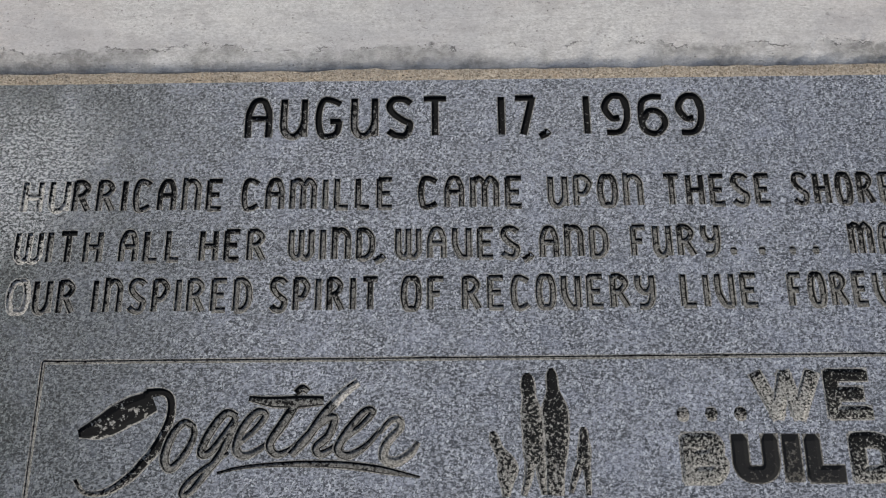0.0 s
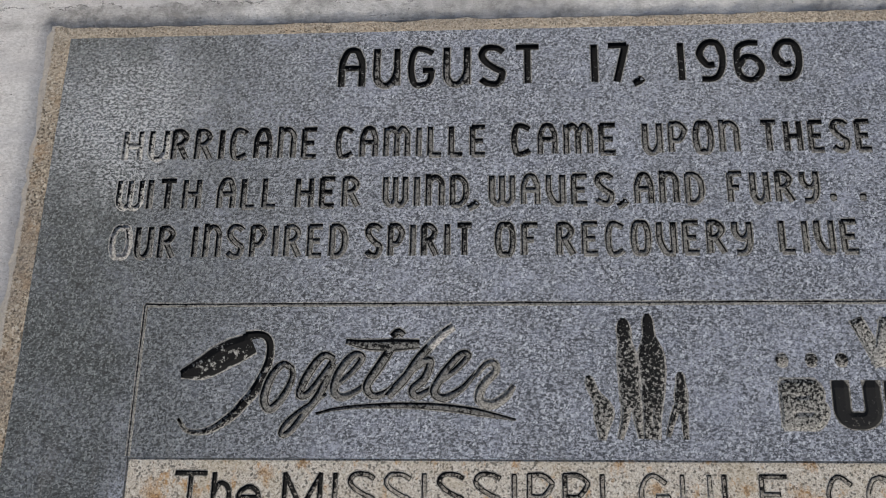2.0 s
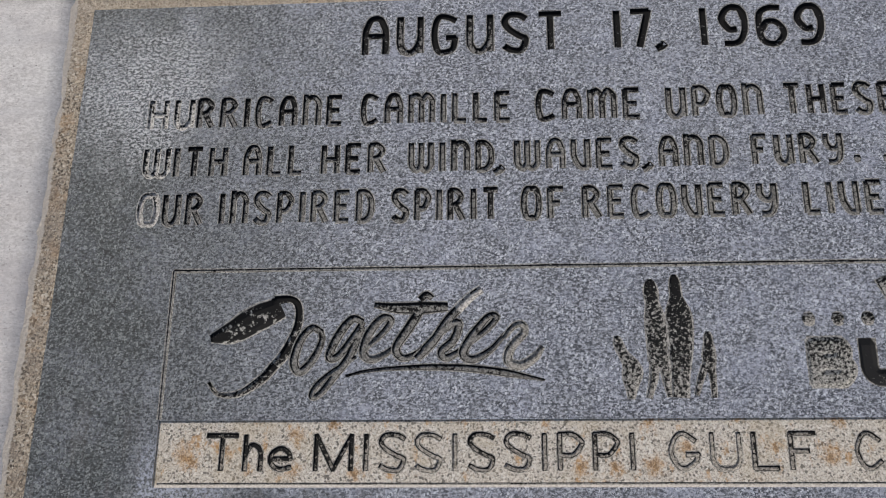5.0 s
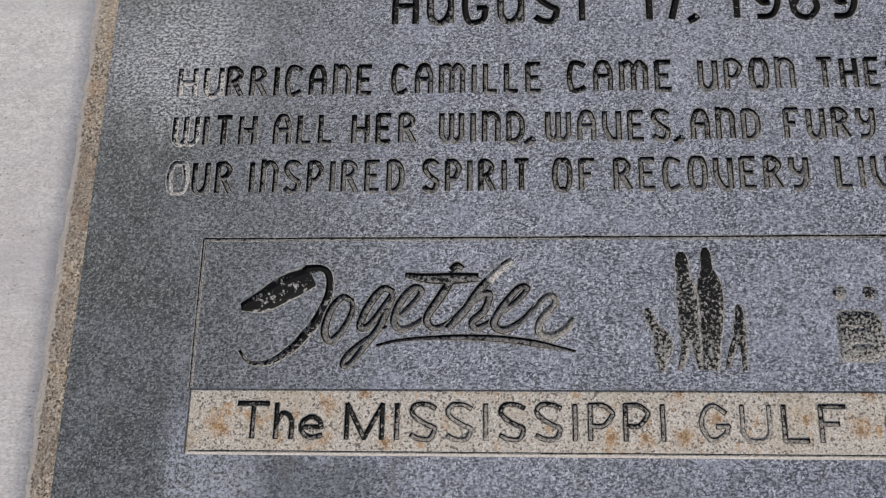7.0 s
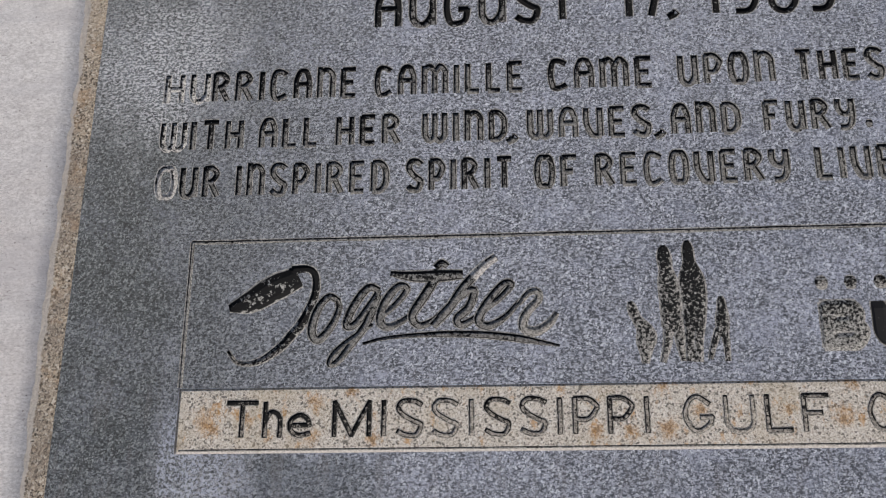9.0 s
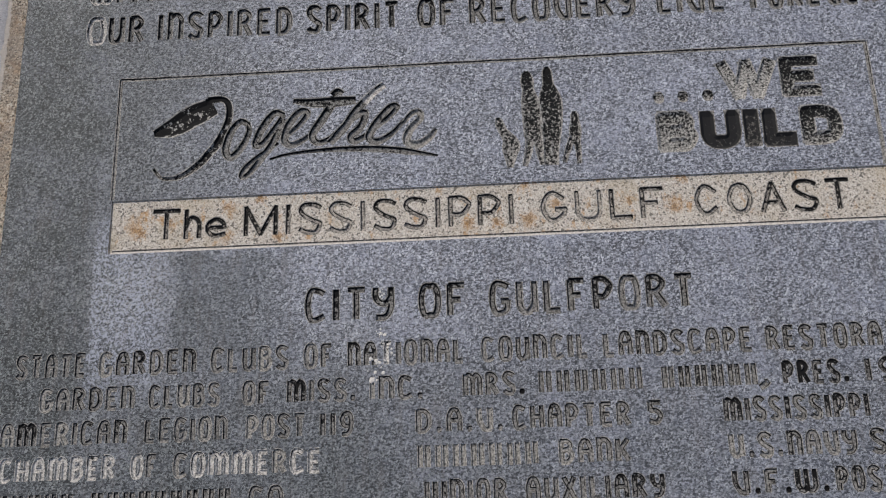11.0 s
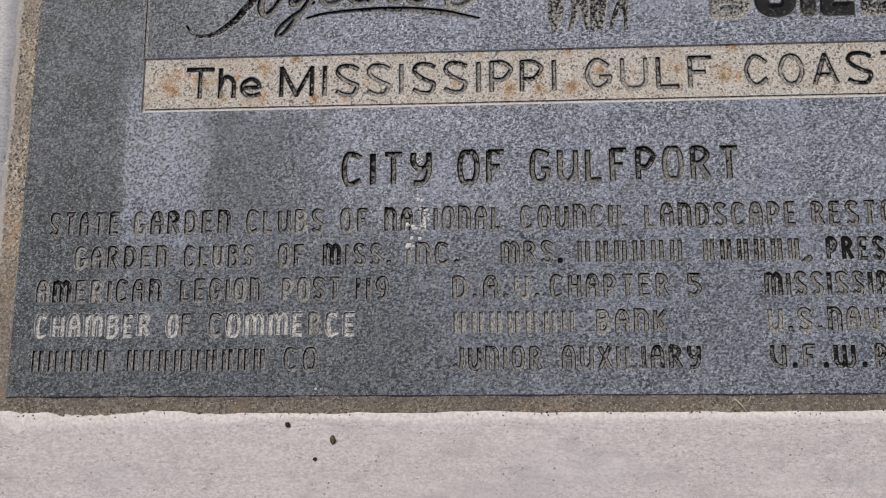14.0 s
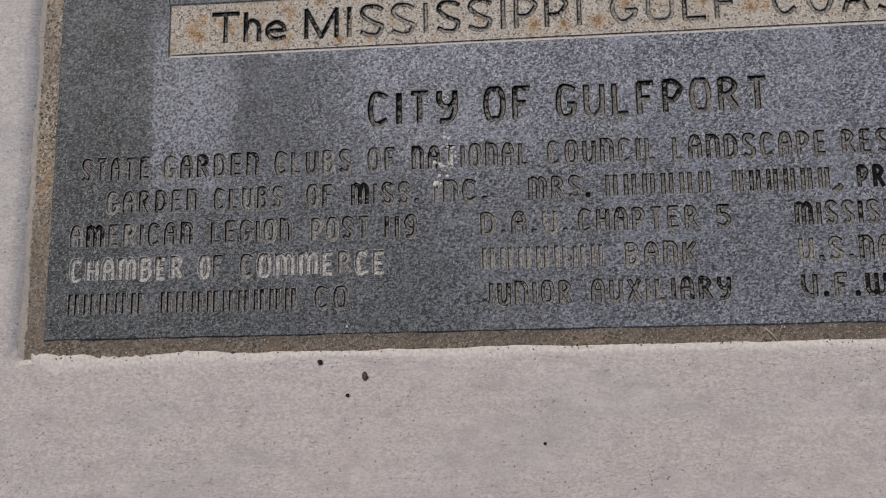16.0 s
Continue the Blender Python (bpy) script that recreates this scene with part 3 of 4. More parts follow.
def word_cuts(text, x0, x1, top, base, width, ink, depth, roman=False, tight=0.30, ext=0.20):
    """The letters of one word between x0 and x1, cut with strokes of that width."""
    rnd = random.Random(text + str(round(x0, 3)))
    widths = [(0.30 if ch == "I" and roman and width < 0.01 else WIDE.get(ch, 1.0)) for ch in text]
    unit = (x1 - x0) / (sum(widths) + tight * (len(text) - 1))
    x, out = x0, []
    for ch, wide in zip(text, widths):
        wobble = rnd.uniform(-0.012, 0.012) * (top - base)
        a, b, lo, hi = x + width / 2, x + unit * wide - width / 2, base + width / 2 + wobble, top - width / 2 + wobble
        if ch in "he":
            a, b = a, b - 0.05 * unit
        if ch == "e":
            hi = lo + (hi - lo) * 0.98
        choice = PAINT[ink[1 + len(out)]] if ink[0] == "=" else ink
        cut = Cut("letter", choice, depth)
        shape = (ROMAN.get(ch) if roman else None) or GLYPHS[ch]
        for line in glyph_lines(shape):
            if ch == ".":
                cut.disc((a + b) / 2, lo + 0.3 * width, 0.62 * width)
                continue
            if ch == ",":
                mid = (a + b) / 2
                line = [(mid + (px - 0.5) * 0.03, lo + py * 0.015) for px, py in line]
            else:
                line = [(a + px * (b - a), lo + py * (hi - lo)) for px, py in line]
            w = width * rnd.uniform(0.93, 1.07) * (1.15 if ch in ".," else 1.0)
            cut.stroke(line, w, 0.0 if ch == "," else ext)
        out.append(cut)
        x += unit * (wide + tight)
    return out


def carve(x0, x1, y0, y1, cuts, z):
    """A stone face with the cuts sunk into it: the face's mesh, and for each cut its own."""
    from mathutils.geometry import delaunay_2d_cdt
    coords = [Vector((x0, y0)) * 1000, Vector((x1, y0)) * 1000, Vector((x1, y1)) * 1000, Vector((x0, y1)) * 1000]
    edges, cells = [(0, 1), (1, 2), (2, 3), (3, 0)], []
    for n, cut in enumerate(cuts):
        mine = []
        for quad in cut.quads():
            area = sum(quad[i][0] * quad[(i + 1) % 4][1] - quad[(i + 1) % 4][0] * quad[i][1] for i in range(4))
            if abs(area) < 2e-9:
                continue
            k = len(coords)
            quad = quad if area > 0 else quad[::-1]
            mine.append(quad)
            coords += [Vector((float(v[0]), float(v[1]))) * 1000 for v in quad]
            edges += [(k, k + 1), (k + 1, k + 2), (k + 2, k + 3), (k + 3, k)]
        cells.append(np.array(mine))
    v, _, tris, *_ = delaunay_2d_cdt(coords, edges, [], 0, 1e-3)
    v = np.array([(p.x, p.y) for p in v]) / 1000
    tris = np.array([tuple(t) for t in tris])
    mid = v[tris].mean(1)
    owner = np.full(len(tris), -1)
    for n, quads in enumerate(cells):
        lo, hi = quads.min((0, 1)), quads.max((0, 1))
        near = np.flatnonzero(((mid >= lo) & (mid <= hi)).all(1))
        side = np.roll(quads, -1, 1) - quads
        off = mid[near][:, None, None] - quads[None]
        inside = ((side[None, ..., 0] * off[..., 1] - side[None, ..., 1] * off[..., 0]) >= -1e-12).all(-1).any(-1)
        owner[near[inside]] = n
    groups = {n: [tuple(map(int, t)) for t in tris[owner == n]] for n in sorted(set(owner.tolist()))}
    made = {}
    for n, some in groups.items():
        used = sorted({i for t in some for i in t})
        at = {i: k for k, i in enumerate(used)}
        p = v[used]
        deep = np.zeros(len(p)) if n < 0 else cuts[n].depth_at(p) * cuts[n].depth
        made[n] = (np.c_[p, z - deep], [tuple(at[i] for i in t) for t in some], deep)
    return made


def groove(cut, made, parent):
    """The sunk surface of one mark, with its share of the depth kept for the paint and wall shade."""
    verts, faces, deep = made
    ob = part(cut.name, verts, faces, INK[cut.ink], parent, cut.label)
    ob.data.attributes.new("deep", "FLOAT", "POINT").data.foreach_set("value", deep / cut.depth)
    return ob


def build_plaque():
    plaque = tagged(new("stone_plaque"), "grey-blue granite memorial plaque with carved lettering, set flush in concrete", "plaque")
    rows = []                                       # (y0, y1, cuts)

    def row(y0, y1, top, base, width, depth, words):
        cuts = []
        for text, a, b, ink in words:
            cuts += word_cuts(text, a, b, top, base, width, ink, depth)
        rows.append((y0, y1, cuts))
        return cuts

    E = 0.0016                                      # the slab's chamfer
    row(0.240, Y1 - E, 0.3240, 0.2685, 0.0078, 0.0040, [("AUGUST", 0.2010, 0.4425, "=kgkgkk"), ("17", 0.4990, 0.5460, "=kk"), (",", 0.5500, 0.5610, "=k"), ("1969", 0.5985, 0.7450, "=kkkk")])
    row(0.167, 0.240, 0.2180, 0.1768, 0.0062, 0.0034, [
        ("HU", -0.0510, 0.0040, "=cc"), ("RRICANE", 0.0075, 0.1820, "=ggggghg"), ("CAMILLE", 0.2030, 0.3785, "=ggghhgg"), ("CAME", 0.4070, 0.5275, "=gghg"),
        ("UPON", 0.5560, 0.6650, "=ohgo"), ("THESE", 0.6878, 0.8120, "=ggghg"), ("SHORES", 0.8357, 0.9780, "=gggghg")])
    cuts = row(0.104, 0.167, 0.1545, 0.1146, 0.0062, 0.0034, [
        ("W", -0.0510, -0.0190, "=c"), ("ITH", -0.0150, 0.0490, "=hgh"), ("ALL", 0.0680, 0.1385, "=hgg"), ("HER", 0.1590, 0.2345, "=hgh"), ("WIND", 0.2600, 0.3580, "=oohh"),
        (",", 0.3590, 0.3680, "=h"), ("WAVES", 0.3810, 0.5215, "=ohohh"), (",", 0.5260, 0.5350, "=h"), ("AND", 0.5437, 0.6215, "=hho"), ("FURY", 0.6466, 0.7470, "=hhhh"), ("MAY", 0.8918, 0.9680, "=ghh")])
    for x in (0.7610, 0.7930, 0.8270, 0.8530):
        dot = Cut("dot", "half", 0.002)
        dot.disc(x, 0.1215, 0.0042)
        cuts.append(dot)
    row(0.006, 0.104, 0.0955, 0.0545, 0.0062, 0.0034, [
        ("O", -0.0510, -0.0260, "=l"), ("UR", -0.0220, 0.0260, "=hg"), ("INSPIRED", 0.0439, 0.2222, "=ghohohho"), ("SPIRIT", 0.2420, 0.3635, "=hgogog"), ("OF", 0.3880, 0.4370, "=hh"),
        ("RECOVERY", 0.4555, 0.6690, "=hhohohho"), ("LIVE", 0.6975, 0.7830, "=hhhh"), ("FOREVER", 0.8159, 0.9760, "=hhhhhhh")])

    # the scored panel line, the script word, the emblem and the block letters
    panel = []
    score = Cut("score_line", "bare", 0.0018, "thin scored line bordering the panel")
    for a, b in (((0, 0), (0.950, 0)), ((0, 0), (0, -0.166)), ((0.950, 0), (0.950, -0.166))):
        score.stroke([a, b], 0.0030, 0.2, 0.02)
    # the ink's black walls paint in shade, the wide pale rim a lit edge
    score.rim = 0.5
    panel.append(score)
    panel += script_word()
    panel += emblem()
    for x in (0.6872, 0.7172, 0.7479):
        dot = Cut("dot", "fleck", 0.0022)
        dot.disc(x, -0.0635, 0.0070)
        panel.append(dot)
    for text, x0, x1, top, base, width, inks in (("WE", 0.7620, 0.8895, -0.0155, -0.0712, 0.0148, ("pale", "speck")), ("BUILD", 0.6810, 0.9050, -0.0835, -0.1362, 0.0174, ("speck", "coal", "coal", "coal", "speck"))):
        some = word_cuts(text, x0, x1, top, base, width, "black", 0.0034, True, 0.10, 0.42)
        for cut, ink in zip(some, inks):
            cut.ink, cut.name = ink, "block_letter"
        panel += some
    rows.append((BAND_Y1, 0.006, panel))

    row(-0.3475, BAND_Y0, -0.2925, -0.3345, 0.0066, 0.0032, [("CITY", 0.2455, 0.3515, "=gghh"), ("OF", 0.3815, 0.4380, "=gh"), ("GULFPORT", 0.4655, 0.7060, "=hfohgfgh")])
    small, cut_depth = 0.0050, 0.0021
    row(-0.3960, -0.3475, -0.3605, -0.3898, small, cut_depth, [
        ("STATE", -0.1010, -0.0165, "=ofooo"), ("GARDEN", 0.0000, 0.1160, "=bhgfoh"), ("CLUBS", 0.1345, 0.2262, "=ofobo"), ("OF", 0.2450, 0.2785, "=fh"), ("NATIONAL", 0.2965, 0.4328, "=hhcofhho"),
        ("COUNCIL", 0.4535, 0.5772, "=ffohfof"), ("LANDSCAPE", 0.5950, 0.7655, "=fhhhoohho"), ("RESTORATION", 0.7815, 0.9800, "=hoohhhhhhhh")])
    row(-0.4365, -0.3960, -0.4022, -0.4298, small, cut_depth, [
        ("GARDEN", -0.0682, 0.0445, "=bfhofo"), ("CLUBS", 0.0622, 0.1460, "=oobof"), ("OF", 0.1730, 0.2048, "=fh"), ("MISS.", 0.2255, 0.3055, "=gfffo"), ("INC.", 0.3220, 0.3840, "=bffo"),
        ("MRS.", 0.4308, 0.5012, "=ohhk"), ("######", 0.5170, 0.6368, "=oooooo"), ("######,", 0.6582, 0.7765, "=hhhhhhh"), ("PRES.", 0.7948, 0.8685, "=gkggk"), ("19", 0.8860, 0.9250, "=gg")])
    row(-0.4760, -0.4365, -0.4418, -0.4698, small, cut_depth, [
        ("AMERICAN", -0.1112, 0.0387, "=bgfbfooh"), ("LEGION", 0.0597, 0.1563, "=ooffbo"), ("POST", 0.1790, 0.2475, "=bboo"), ("119", 0.2640, 0.3028, "=gho"), ("D.A.V.", 0.3754, 0.4748, "=ffhfbf"),
        ("CHAPTER", 0.4860, 0.6194, "=ohhoofh"), ("5", 0.6386, 0.6555, "=h"), ("MISSISSIPPI", 0.7245, 0.8857, "=gghhghhgggg")])
    row(-0.5160, -0.4760, -0.4823, -0.5100, small, cut_depth, [
        ("CHAMBER", -0.1092, 0.0270, "=lllllll"), ("OF", 0.0460, 0.0757, "=lf"), ("COMMERCE", 0.0958, 0.2655, "=bllllbll"), ("#######", 0.3755, 0.5132, "=bbbbbbb"), ("BANK", 0.5364, 0.6159, "=bffo"),
        ("U.S.", 0.7260, 0.7849, "=bobo"), ("NAVY", 0.7907, 0.8665, "=hffo"), ("S", 0.8815, 0.8985, "=h")])
    row(Y0 + E, -0.5160, -0.5228, -0.5502, small, cut_depth, [
        ("#####", -0.1100, -0.0190, "=ooooo"), ("#########", 0.0018, 0.1627, "=ooooooooo"), ("CO", 0.1839, 0.2228, "=oo"), ("JUNIOR", 0.3756, 0.4762, "=fofffo"), ("AUXILIARY", 0.4974, 0.6507, "=oohffhhgg"),
        ("V.F.W.", 0.7256, 0.8301, "=gkhkgk"), ("POST", 0.8383, 0.9045, "=hooo")])

    verts, faces = [], []

    def add(p, f):
        k = len(verts)
        verts.extend(p)
        faces.extend(tuple(i + k for i in t) for t in f)

    letters = []
    for y0, y1, cuts in rows:
        made = carve(X0 + E, X1 - E, y0, y1, cuts, TOP)
        add(*made.pop(-1)[:2])
        letters += [(cuts[n], m) for n, m in made.items()]
    # beside the sunk band
    for a, b in ((X0 + E, 0.0), (PANEL_X, X1 - E)):
        add([(a, BAND_Y0, TOP), (b, BAND_Y0, TOP), (b, BAND_Y1, TOP), (a, BAND_Y1, TOP)], [(0, 1, 2, 3)])
    # the slab's worn arris and sides
    ring = rim_loop(X0 + E, X1 - E, Y0 + E, Y1 - E, 0.004)
    cx, cy, hx, hy = (X0 + X1) / 2, (Y0 + Y1) / 2, (X1 - X0) / 2 - E, (Y1 - Y0) / 2 - E
    skirt = [(x, y, TOP) for x, y in ring]
    for d, z in ((E * 0.45, -0.0005), (E, -0.0020), (E, -0.06)):
        for x, y in ring:
            chip = 0.0009 * max(0.0, noise.noise((x * 90, y * 90, 6.0))) + 0.0008 * max(0.0, noise.noise((x * 23, y * 23, 2.0)))
            dd = d - (chip if z > -0.01 else 0.0)
            skirt.append((cx + (x - cx) * (hx + dd) / hx, cy + (y - cy) * (hy + dd) / hy, z))
    n = len(ring)
    add(skirt, [(k * n + i, (k + 1) * n + i, (k + 1) * n + (i + 1) % n, k * n + (i + 1) % n) for k in range(3) for i in range(n)])
    add([(X0, Y0, -0.06), (X0, Y1, -0.06), (X1, Y1, -0.06), (X1, Y0, -0.06)], [(0, 1, 2, 3)])
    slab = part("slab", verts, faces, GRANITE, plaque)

    # the sunk band and its letters
    cuts = []
    for text, a, b, size in (("T", 0.0520, 0.0880, 0), ("h", 0.0925, 0.1150, 0), ("e", 0.1195, 0.1468, 1), ("MISSISSIPPI", 0.1673, 0.5007, 0), ("GULF", 0.5324, 0.6818, 0), ("COAST", 0.7178, 0.9041, 0)):
        cuts += word_cuts(text, a, b, -0.1945 if size else -0.1812, -0.2216, 0.0050, "band", 0.0024, True, 0.30, 0.35)
    for at, ink in ((0, "band_dark"), (1, "band_dark"), (2, "band_dark"), (3, "band_dark"), (6, "band_worn"), (7, "band_worn"), (14, "band_worn"), (15, "band_worn"), (19, "band_worn"), (20, "band_dark"), (21, "band_dark"), (22, "band_dark")):
        cuts[at].ink = ink
    ledge = Cut("score_line", "bare", 0.0012, "thin scored line along the band")
    ledge.stroke([(0.004, BAND_Y0 + 0.0040), (PANEL_X - 0.004, BAND_Y0 + 0.0044)], 0.0017, 0.2, 0.02)
    cuts.append(ledge)
    made = carve(0.0, PANEL_X, BAND_Y0, BAND_Y1, cuts, TOP - BAND_DEPTH)
    p, f, _ = made.pop(-1)
    p, f = list(p), list(f)
    k = len(p)
    corners = ((0.0, BAND_Y0), (PANEL_X, BAND_Y0), (PANEL_X, BAND_Y1), (0.0, BAND_Y1))
    p += [(x, y, TOP - BAND_DEPTH) for x, y in corners] + [(x, y, TOP) for x, y in corners]
    f += [(k + (i + 1) % 4, k + i, k + 4 + i, k + 4 + (i + 1) % 4) for i in range(4)]
    band = part("band", p, f, BUFF, plaque, "buff sandblasted granite band with rust blots")
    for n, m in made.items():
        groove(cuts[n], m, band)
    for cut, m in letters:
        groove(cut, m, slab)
    return plaque


def script_word():
    """The flowing script word of the panel: brush strokes of changing width, letter by letter."""
    strokes = {
        "T": (("49,-78 72,-71 95,-57 121,-45", (9.0, 24.0, 30.0, 30.4, 25.1)), ("117,-35 133,-34 142,-41 144,-58 139,-78 129,-98 120,-109", (9.2, 7.3, 7.9, 8.6, 10.0, 10.6, 10.0)),),
        "tail": (("120,-109 107,-124 84,-139 62,-140 50,-127", (10.0, 9.2, 6.6, 4.6, 3.3)),),
        "o": (("169,-72 159,-67 147,-81 141,-105 148,-116 161,-103 170,-83 169,-71", (5.9, 7.9, 8.6, 9.2, 8.6, 7.9, 6.6, 5.3)),),
        "g": (("214,-61 202,-58 187,-78 179,-100 190,-98 207,-73 214,-61", (6.6, 9.2, 9.2, 8.6, 7.9, 6.6, 5.9)), ("213,-67 202,-97 187,-119 171,-140 162,-143 167,-131 184,-116 208,-100", (7.9, 9.2, 8.6, 7.3, 5.9, 5.9, 5.3, 3.3)),),
        "e": (("217,-92 235,-75 245,-60 235,-57 221,-75 216,-96 226,-103 244,-94 255,-82", (4.6, 5.9, 6.6, 7.9, 9.2, 9.2, 7.9, 5.9, 4.0)),),
        "t": (("277,-48 264,-69 251,-91 259,-102 274,-96 285,-85", (9.2, 10.6, 9.9, 7.9, 5.9, 4.0)), ("227,-42 252,-46 280,-46 305,-45", (5.3, 11.9, 13.9, 9.9)), ("277,-36 283,-31 289,-35", (7.0, 8.0, 6.0)),),
        "h": (("318,-47 305,-62 290,-85 274,-102", (9.4, 9.4, 9.4, 8.2)), ("281,-91 303,-70 318,-63 313,-82 300,-95 306,-102 325,-91", (5.9, 7.3, 7.9, 8.6, 9.2, 7.9, 4.6)),),
        "ascender": (("342,-26 332,-33 318,-47", (8.0, 8.8, 9.4)),),
        "e ": (("325,-90 346,-73 359,-58 350,-57 332,-79 323,-97 333,-104 352,-94 368,-76", (4.6, 5.9, 6.6, 7.9, 9.2, 9.2, 7.9, 5.9, 4.0)),),
        "r": (("367,-80 377,-68 386,-66 388,-75 374,-91 371,-106 384,-111 399,-102 407,-91", (4.6, 5.9, 7.3, 7.9, 8.6, 9.2, 9.2, 7.9, 4.6)),),
        "swash": (("198,-121 226,-115 275,-112 322,-113 364,-118 409,-127", (2.6, 4.0, 5.9, 7.3, 7.9, 2.0)),),
    }
    SCRIPT = {"T": "flake", "tail": "fleck", "o": "half", "g": "half", "e": "line", "t": "half", "h": "line", "ascender": "lime", "e ": "line", "r": "bare", "swash": "line"}
    out = []
    for key, lines in strokes.items():
        cut = Cut("underline_stroke" if key == "swash" else "script_letter", SCRIPT[key], 0.0034)
        for points, width in lines:
            cut.stroke(rounded([(float(a) / 1000, float(b) / 1000) for a, b in (p.split(",") for p in points.split())]), [w / 1000 for w in width], 0.15)
        out.append(cut)
    return out


def emblem():
    """A sandblasted emblem, simplified to plain shapes: tapered bars with round tops, two tall and forked, two short."""
    bars = (("524,-17 525,-40 528,-75 527,-108", (4.0, 12.5, 15.0, 14.5, 12.5, 16.0, 19.5, 21.5, 22.0, 22.0, 21.5, 21.0, 20.0, 19.0, 18.0)), ("525,-100 522,-126 516,-147", (11.0, 8.0, 5.0)), ("533,-100 535,-126 538,-146", (11.0, 8.0, 5.0)),
            ("550,-12 551,-40 553,-76 552,-104", (4.0, 10.5, 12.0, 11.5, 13.0, 19.0, 24.5, 27.0, 27.5, 27.0, 26.0, 25.0, 24.0, 23.0, 21.5)), ("546,-97 546,-121 545,-146", (12.0, 10.0, 11.0)), ("558,-97 554,-127 553,-147", (11.5, 9.0, 8.0)),
            ("485,-80 490,-96 500,-114 499,-130 498,-148", (4.0, 9.0, 9.5, 9.0, 11.5, 15.0, 19.5, 20.5, 17.0, 12.0, 9.0, 6.0)), ("581,-76 581,-94 580,-116", (3.5, 8.0, 8.5, 9.5, 12.5, 13.5, 13.0, 12.0, 11.0)),
            ("576,-113 570,-128 565,-144", (7.0, 5.6, 4.2)), ("582,-113 583,-130 583,-147", (7.0, 5.6, 4.6)))
    cut = Cut("emblem", "fleck", 0.0020, "sandblasted emblem of plain tapered bars with flaking black paint")
    for points, width in bars:
        cut.stroke(rounded([(float(a) / 1000, float(b) / 1000) for a, b in (p.split(",") for p in points.split())]), [w / 1000 for w in width], 0.05, 0.003)
    return [cut]


ground = build_concrete()
joint = build_mortar()
plaque = build_plaque()


# ---------------------------------------------------------------- litter and marks
def pebble(name, x, y, size, material, label, category, seed, z=0.0015, flat=0.55):
    bm = bmesh.new()
    bmesh.ops.create_icosphere(bm, subdivisions=2, radius=size)
    for v in bm.verts:
        k = 1 + 0.35 * noise.noise(v.co / size * 1.3 + Vector((seed, 0, 0)))
        v.co = Vector((v.co.x * k, v.co.y * k, v.co.z * k * flat))
    me = bpy.data.meshes.new(name)
    bm.to_mesh(me)
    bm.free()
    me.materials.append(material)
    ob = new(name, me)
    ob.location = (x, y, z + size * flat * 0.55)
    return tagged(ob, label, category)


pebble("grit_speck", 0.1915, -0.6095, 0.0030, GRIT, "small round dark speck of grit on the concrete", "grit", 3.0, 0.002)
pebble("grit_speck", 0.2230, -0.6470, 0.0022, GRIT, "small dark crumb of grit lying on the concrete", "grit", 5.0, 0.0015)
pebble("grit_speck", 0.4410, -0.7030, 0.0018, GRIT, "small dark crumb of grit lying on the concrete", "grit", 6.0, 0.0015)
leaf = pebble("leaf_scrap", 0.2425, -0.6260, 0.0044, LEAF, "curled brown scrap of dry leaf on the concrete", "leaf", 8.6, 0.0015, 0.35)
leaf.scale = (0.75, 1.15, 1.0)


def splash(x, y, size, seed):
    """A crust of pale droppings on the stone, as one ragged thin patch."""
    rnd = random.Random(seed)
    verts, faces = [], []
    for _ in range(rnd.randint(9, 14)):
        ox, oy, r = x + rnd.gauss(0, 0.55) * size, y + rnd.gauss(0, 0.8) * size, size * rnd.choice((0.10, 0.14, 0.20, 0.26, 0.38))
        k, n = len(verts), 14
        verts.append((ox, oy, 0.0009))
        for ring, h in ((0.6, 0.0007), (1.0, -0.0003)):
            for i in range(n):
                a = 2 * math.pi * i / n
                q = r * ring * (1 + 0.6 * noise.noise((math.cos(a) * 1.7 + seed, math.sin(a) * 1.7, oy * 90)))
                verts.append((ox + q * math.cos(a), oy + q * math.sin(a), h))
        faces += [(k, k + 1 + i, k + 1 + (i + 1) % n) for i in range(n)]
        faces += [(k + 1 + i, k + 1 + n + i, k + 1 + n + (i + 1) % n, k + 1 + (i + 1) % n) for i in range(n)]
    return part("pale_crust", verts, faces, SPLASH, plaque, "small pale crust of droppings on the stone")


for n, (x, y, size) in enumerate(((0.3355, -0.3518, 0.0060), (0.3318, -0.3955, 0.0098), (0.3345, -0.3850, 0.0060), (0.3370, -0.3060, 0.0050), (0.3480, -0.3740, 0.0050), (0.3380, -0.3640, 0.0035), (0.2240, -0.5720, 0.0045), (0.3525, -0.0020, 0.0030))):
    splash(x, y, size, n + 1)


def scatter(name, spots, material, label, category, parent=None):
    """Many small broken grains as one mesh of no countable pieces."""
    rnd = random.Random(name)
    verts, faces = [], []
    for x, y, z, r in spots:
        k = len(verts)
        top, low = [], []
        for i in range(5):
            a = i * 1.2566 + rnd.uniform(-0.4, 0.4)
            q = r * rnd.uniform(0.7, 1.2)
            low.append((x + q * math.cos(a), y + q * math.sin(a), z - 0.3 * r))
            top.append((x + 0.6 * q * math.cos(a + 0.3), y + 0.6 * q * math.sin(a + 0.3), z + r * rnd.uniform(0.4, 0.8)))
        verts += low + top
        faces += [(k + i, k + (i + 1) % 5, k + 5 + (i + 1) % 5, k + 5 + i) for i in range(5)] + [tuple(range(k + 5, k + 10))]
    ob = part(name, verts, faces, material, parent)
    return tagged(ob, label, category, kind="stuff")


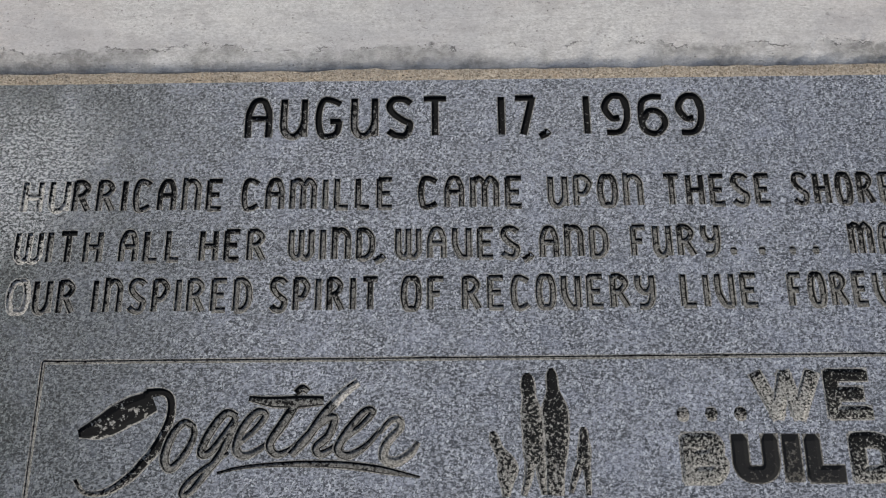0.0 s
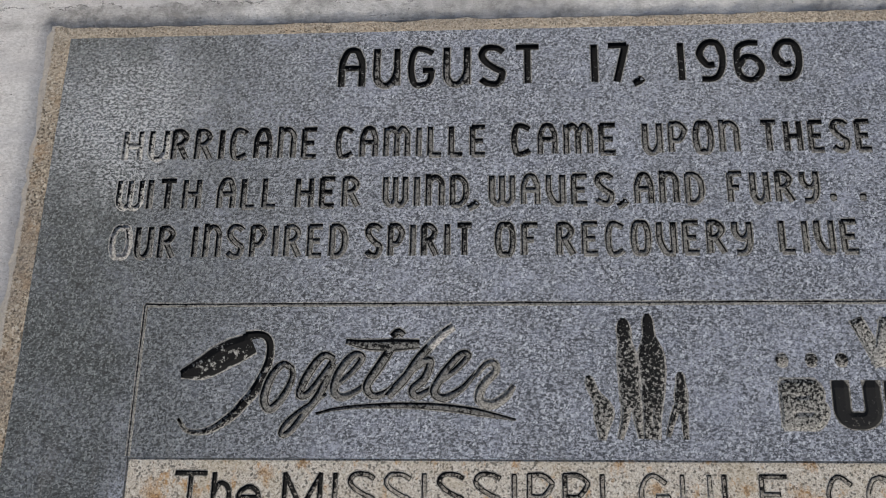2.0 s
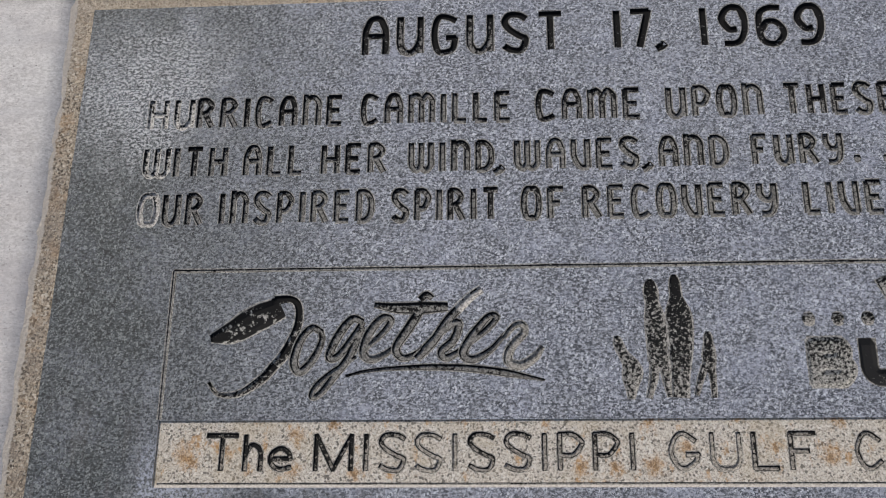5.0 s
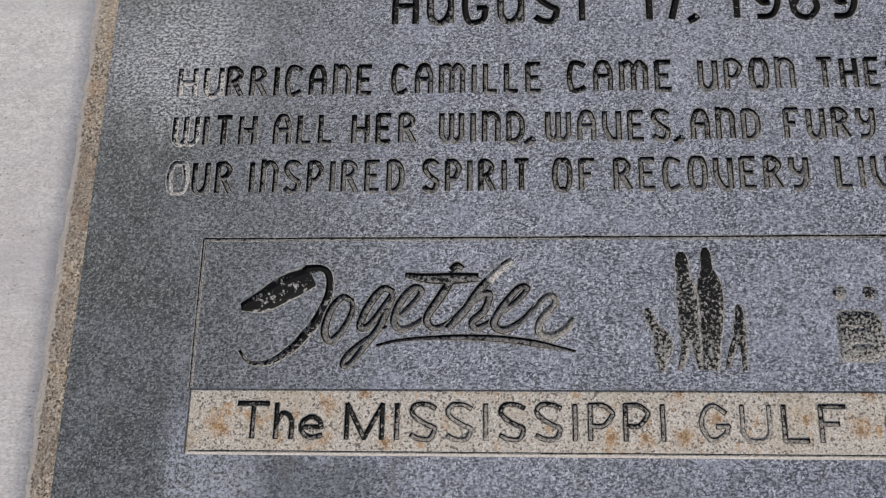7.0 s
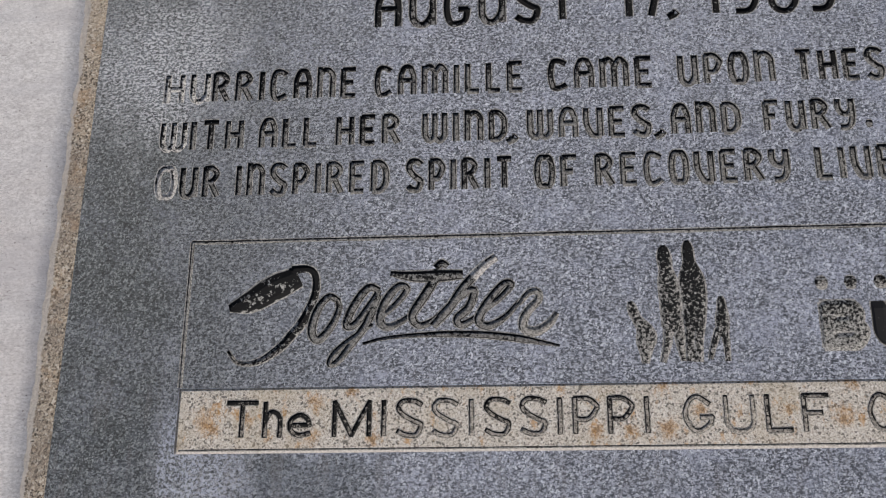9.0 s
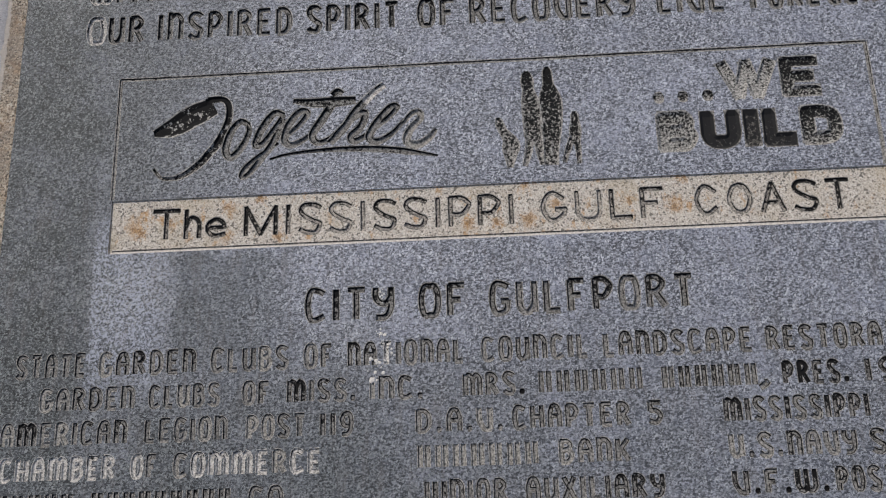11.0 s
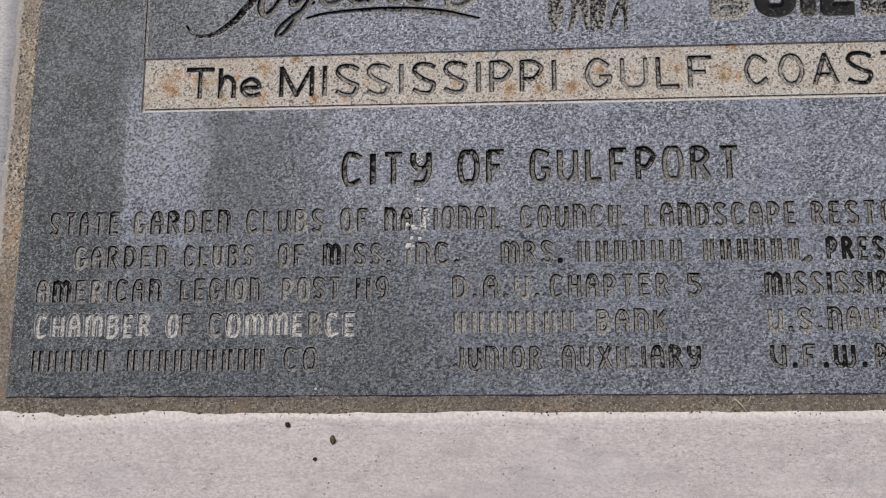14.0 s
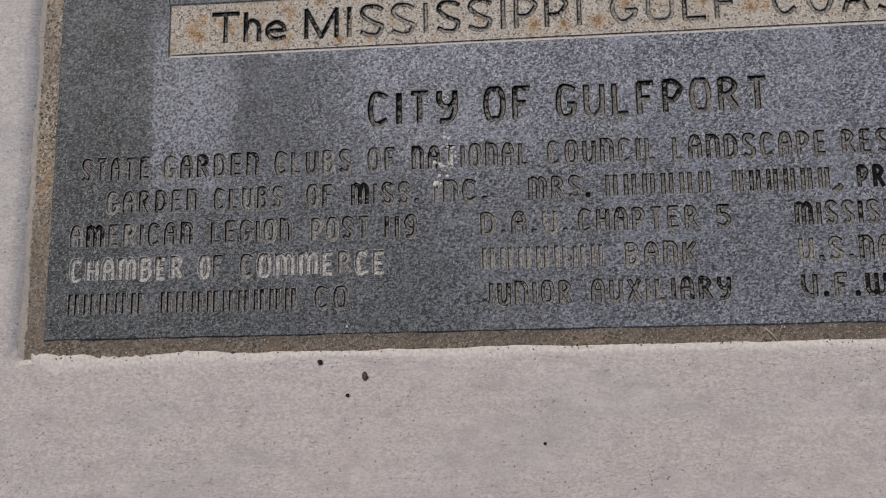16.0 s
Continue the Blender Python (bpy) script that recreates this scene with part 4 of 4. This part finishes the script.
def make_sand():
    s = Shader("loose_sand")
    pick = s.node("ShaderNodeNewGeometry").outputs["Random Per Island"]
    c = s.mix(s.band(pick, 0.0, 1.0), (0.20, 0.16, 0.12), (0.60, 0.52, 0.42))
    return s.done(c, 0.9, (), 0.2)


SAND = make_sand()
rnd = random.Random(5)
spots = []
while len(spots) < 4200:
    x, y = rnd.uniform(OX0, OX1 - 0.1), rnd.uniform(OY0, OY1)
    if not (X0 < x < X1 and Y0 < y < Y1):
        f = min(1.0, max(X0 - x, x - X1, Y0 - y, y - Y1) / 0.030)
        r = rnd.uniform(0.0004, 0.0012)
        if f < 0.75:
            spots.append((x, y, mortar_height(x, y, f) - 0.1 * r, r))
scatter("sand_grains", spots, SAND, "coarse sand grains standing out of the mortar joint", "sand")
spots = []
for _ in range(150):
    x = rnd.uniform(-0.12, 0.95)
    spots.append((x, OY0 + 0.004 - abs(rnd.gauss(0, 0.006)), 0.0016, rnd.uniform(0.0004, 0.0013)))
for _ in range(110):
    x, y = rnd.uniform(-0.40, 1.05), rnd.uniform(-0.95, 0.62)
    if not (OX0 - 0.005 < x < OX1 + 0.005 and OY0 - 0.005 < y < OY1 + 0.005):
        spots.append((x, y, 0.0016, rnd.uniform(0.0003, 0.0010)))
scatter("grit", spots, GRIT, "dark specks of grit strewn on the concrete", "grit")

# a bleached blade of grass lying over the near joint
blade_verts, blade_faces = [], []
for i in range(13):
    f = i / 12
    x, y = 0.6840 + 0.012 * f + 0.002 * math.sin(3 * f), -0.5830 - 0.0165 * f
    w = 0.0006 * (1 - 0.7 * f)
    blade_verts += [(x - w, y - w, 0.0008 + 0.002 * math.sin(math.pi * f)), (x, y, 0.0012 + 0.002 * math.sin(math.pi * f)), (x + w, y + w, 0.0008 + 0.002 * math.sin(math.pi * f))]
blade_faces = [(3 * i + k, 3 * i + 3 + k, 3 * i + 4 + k, 3 * i + 1 + k) for i in range(12) for k in range(2)]
STRAW = make_plain("straw", (0.42, 0.36, 0.24), (0.62, 0.56, 0.42), 200)
tagged(part("grass_blade", blade_verts, blade_faces, STRAW), "dry straw-coloured blade of grass across the mortar", "grass")
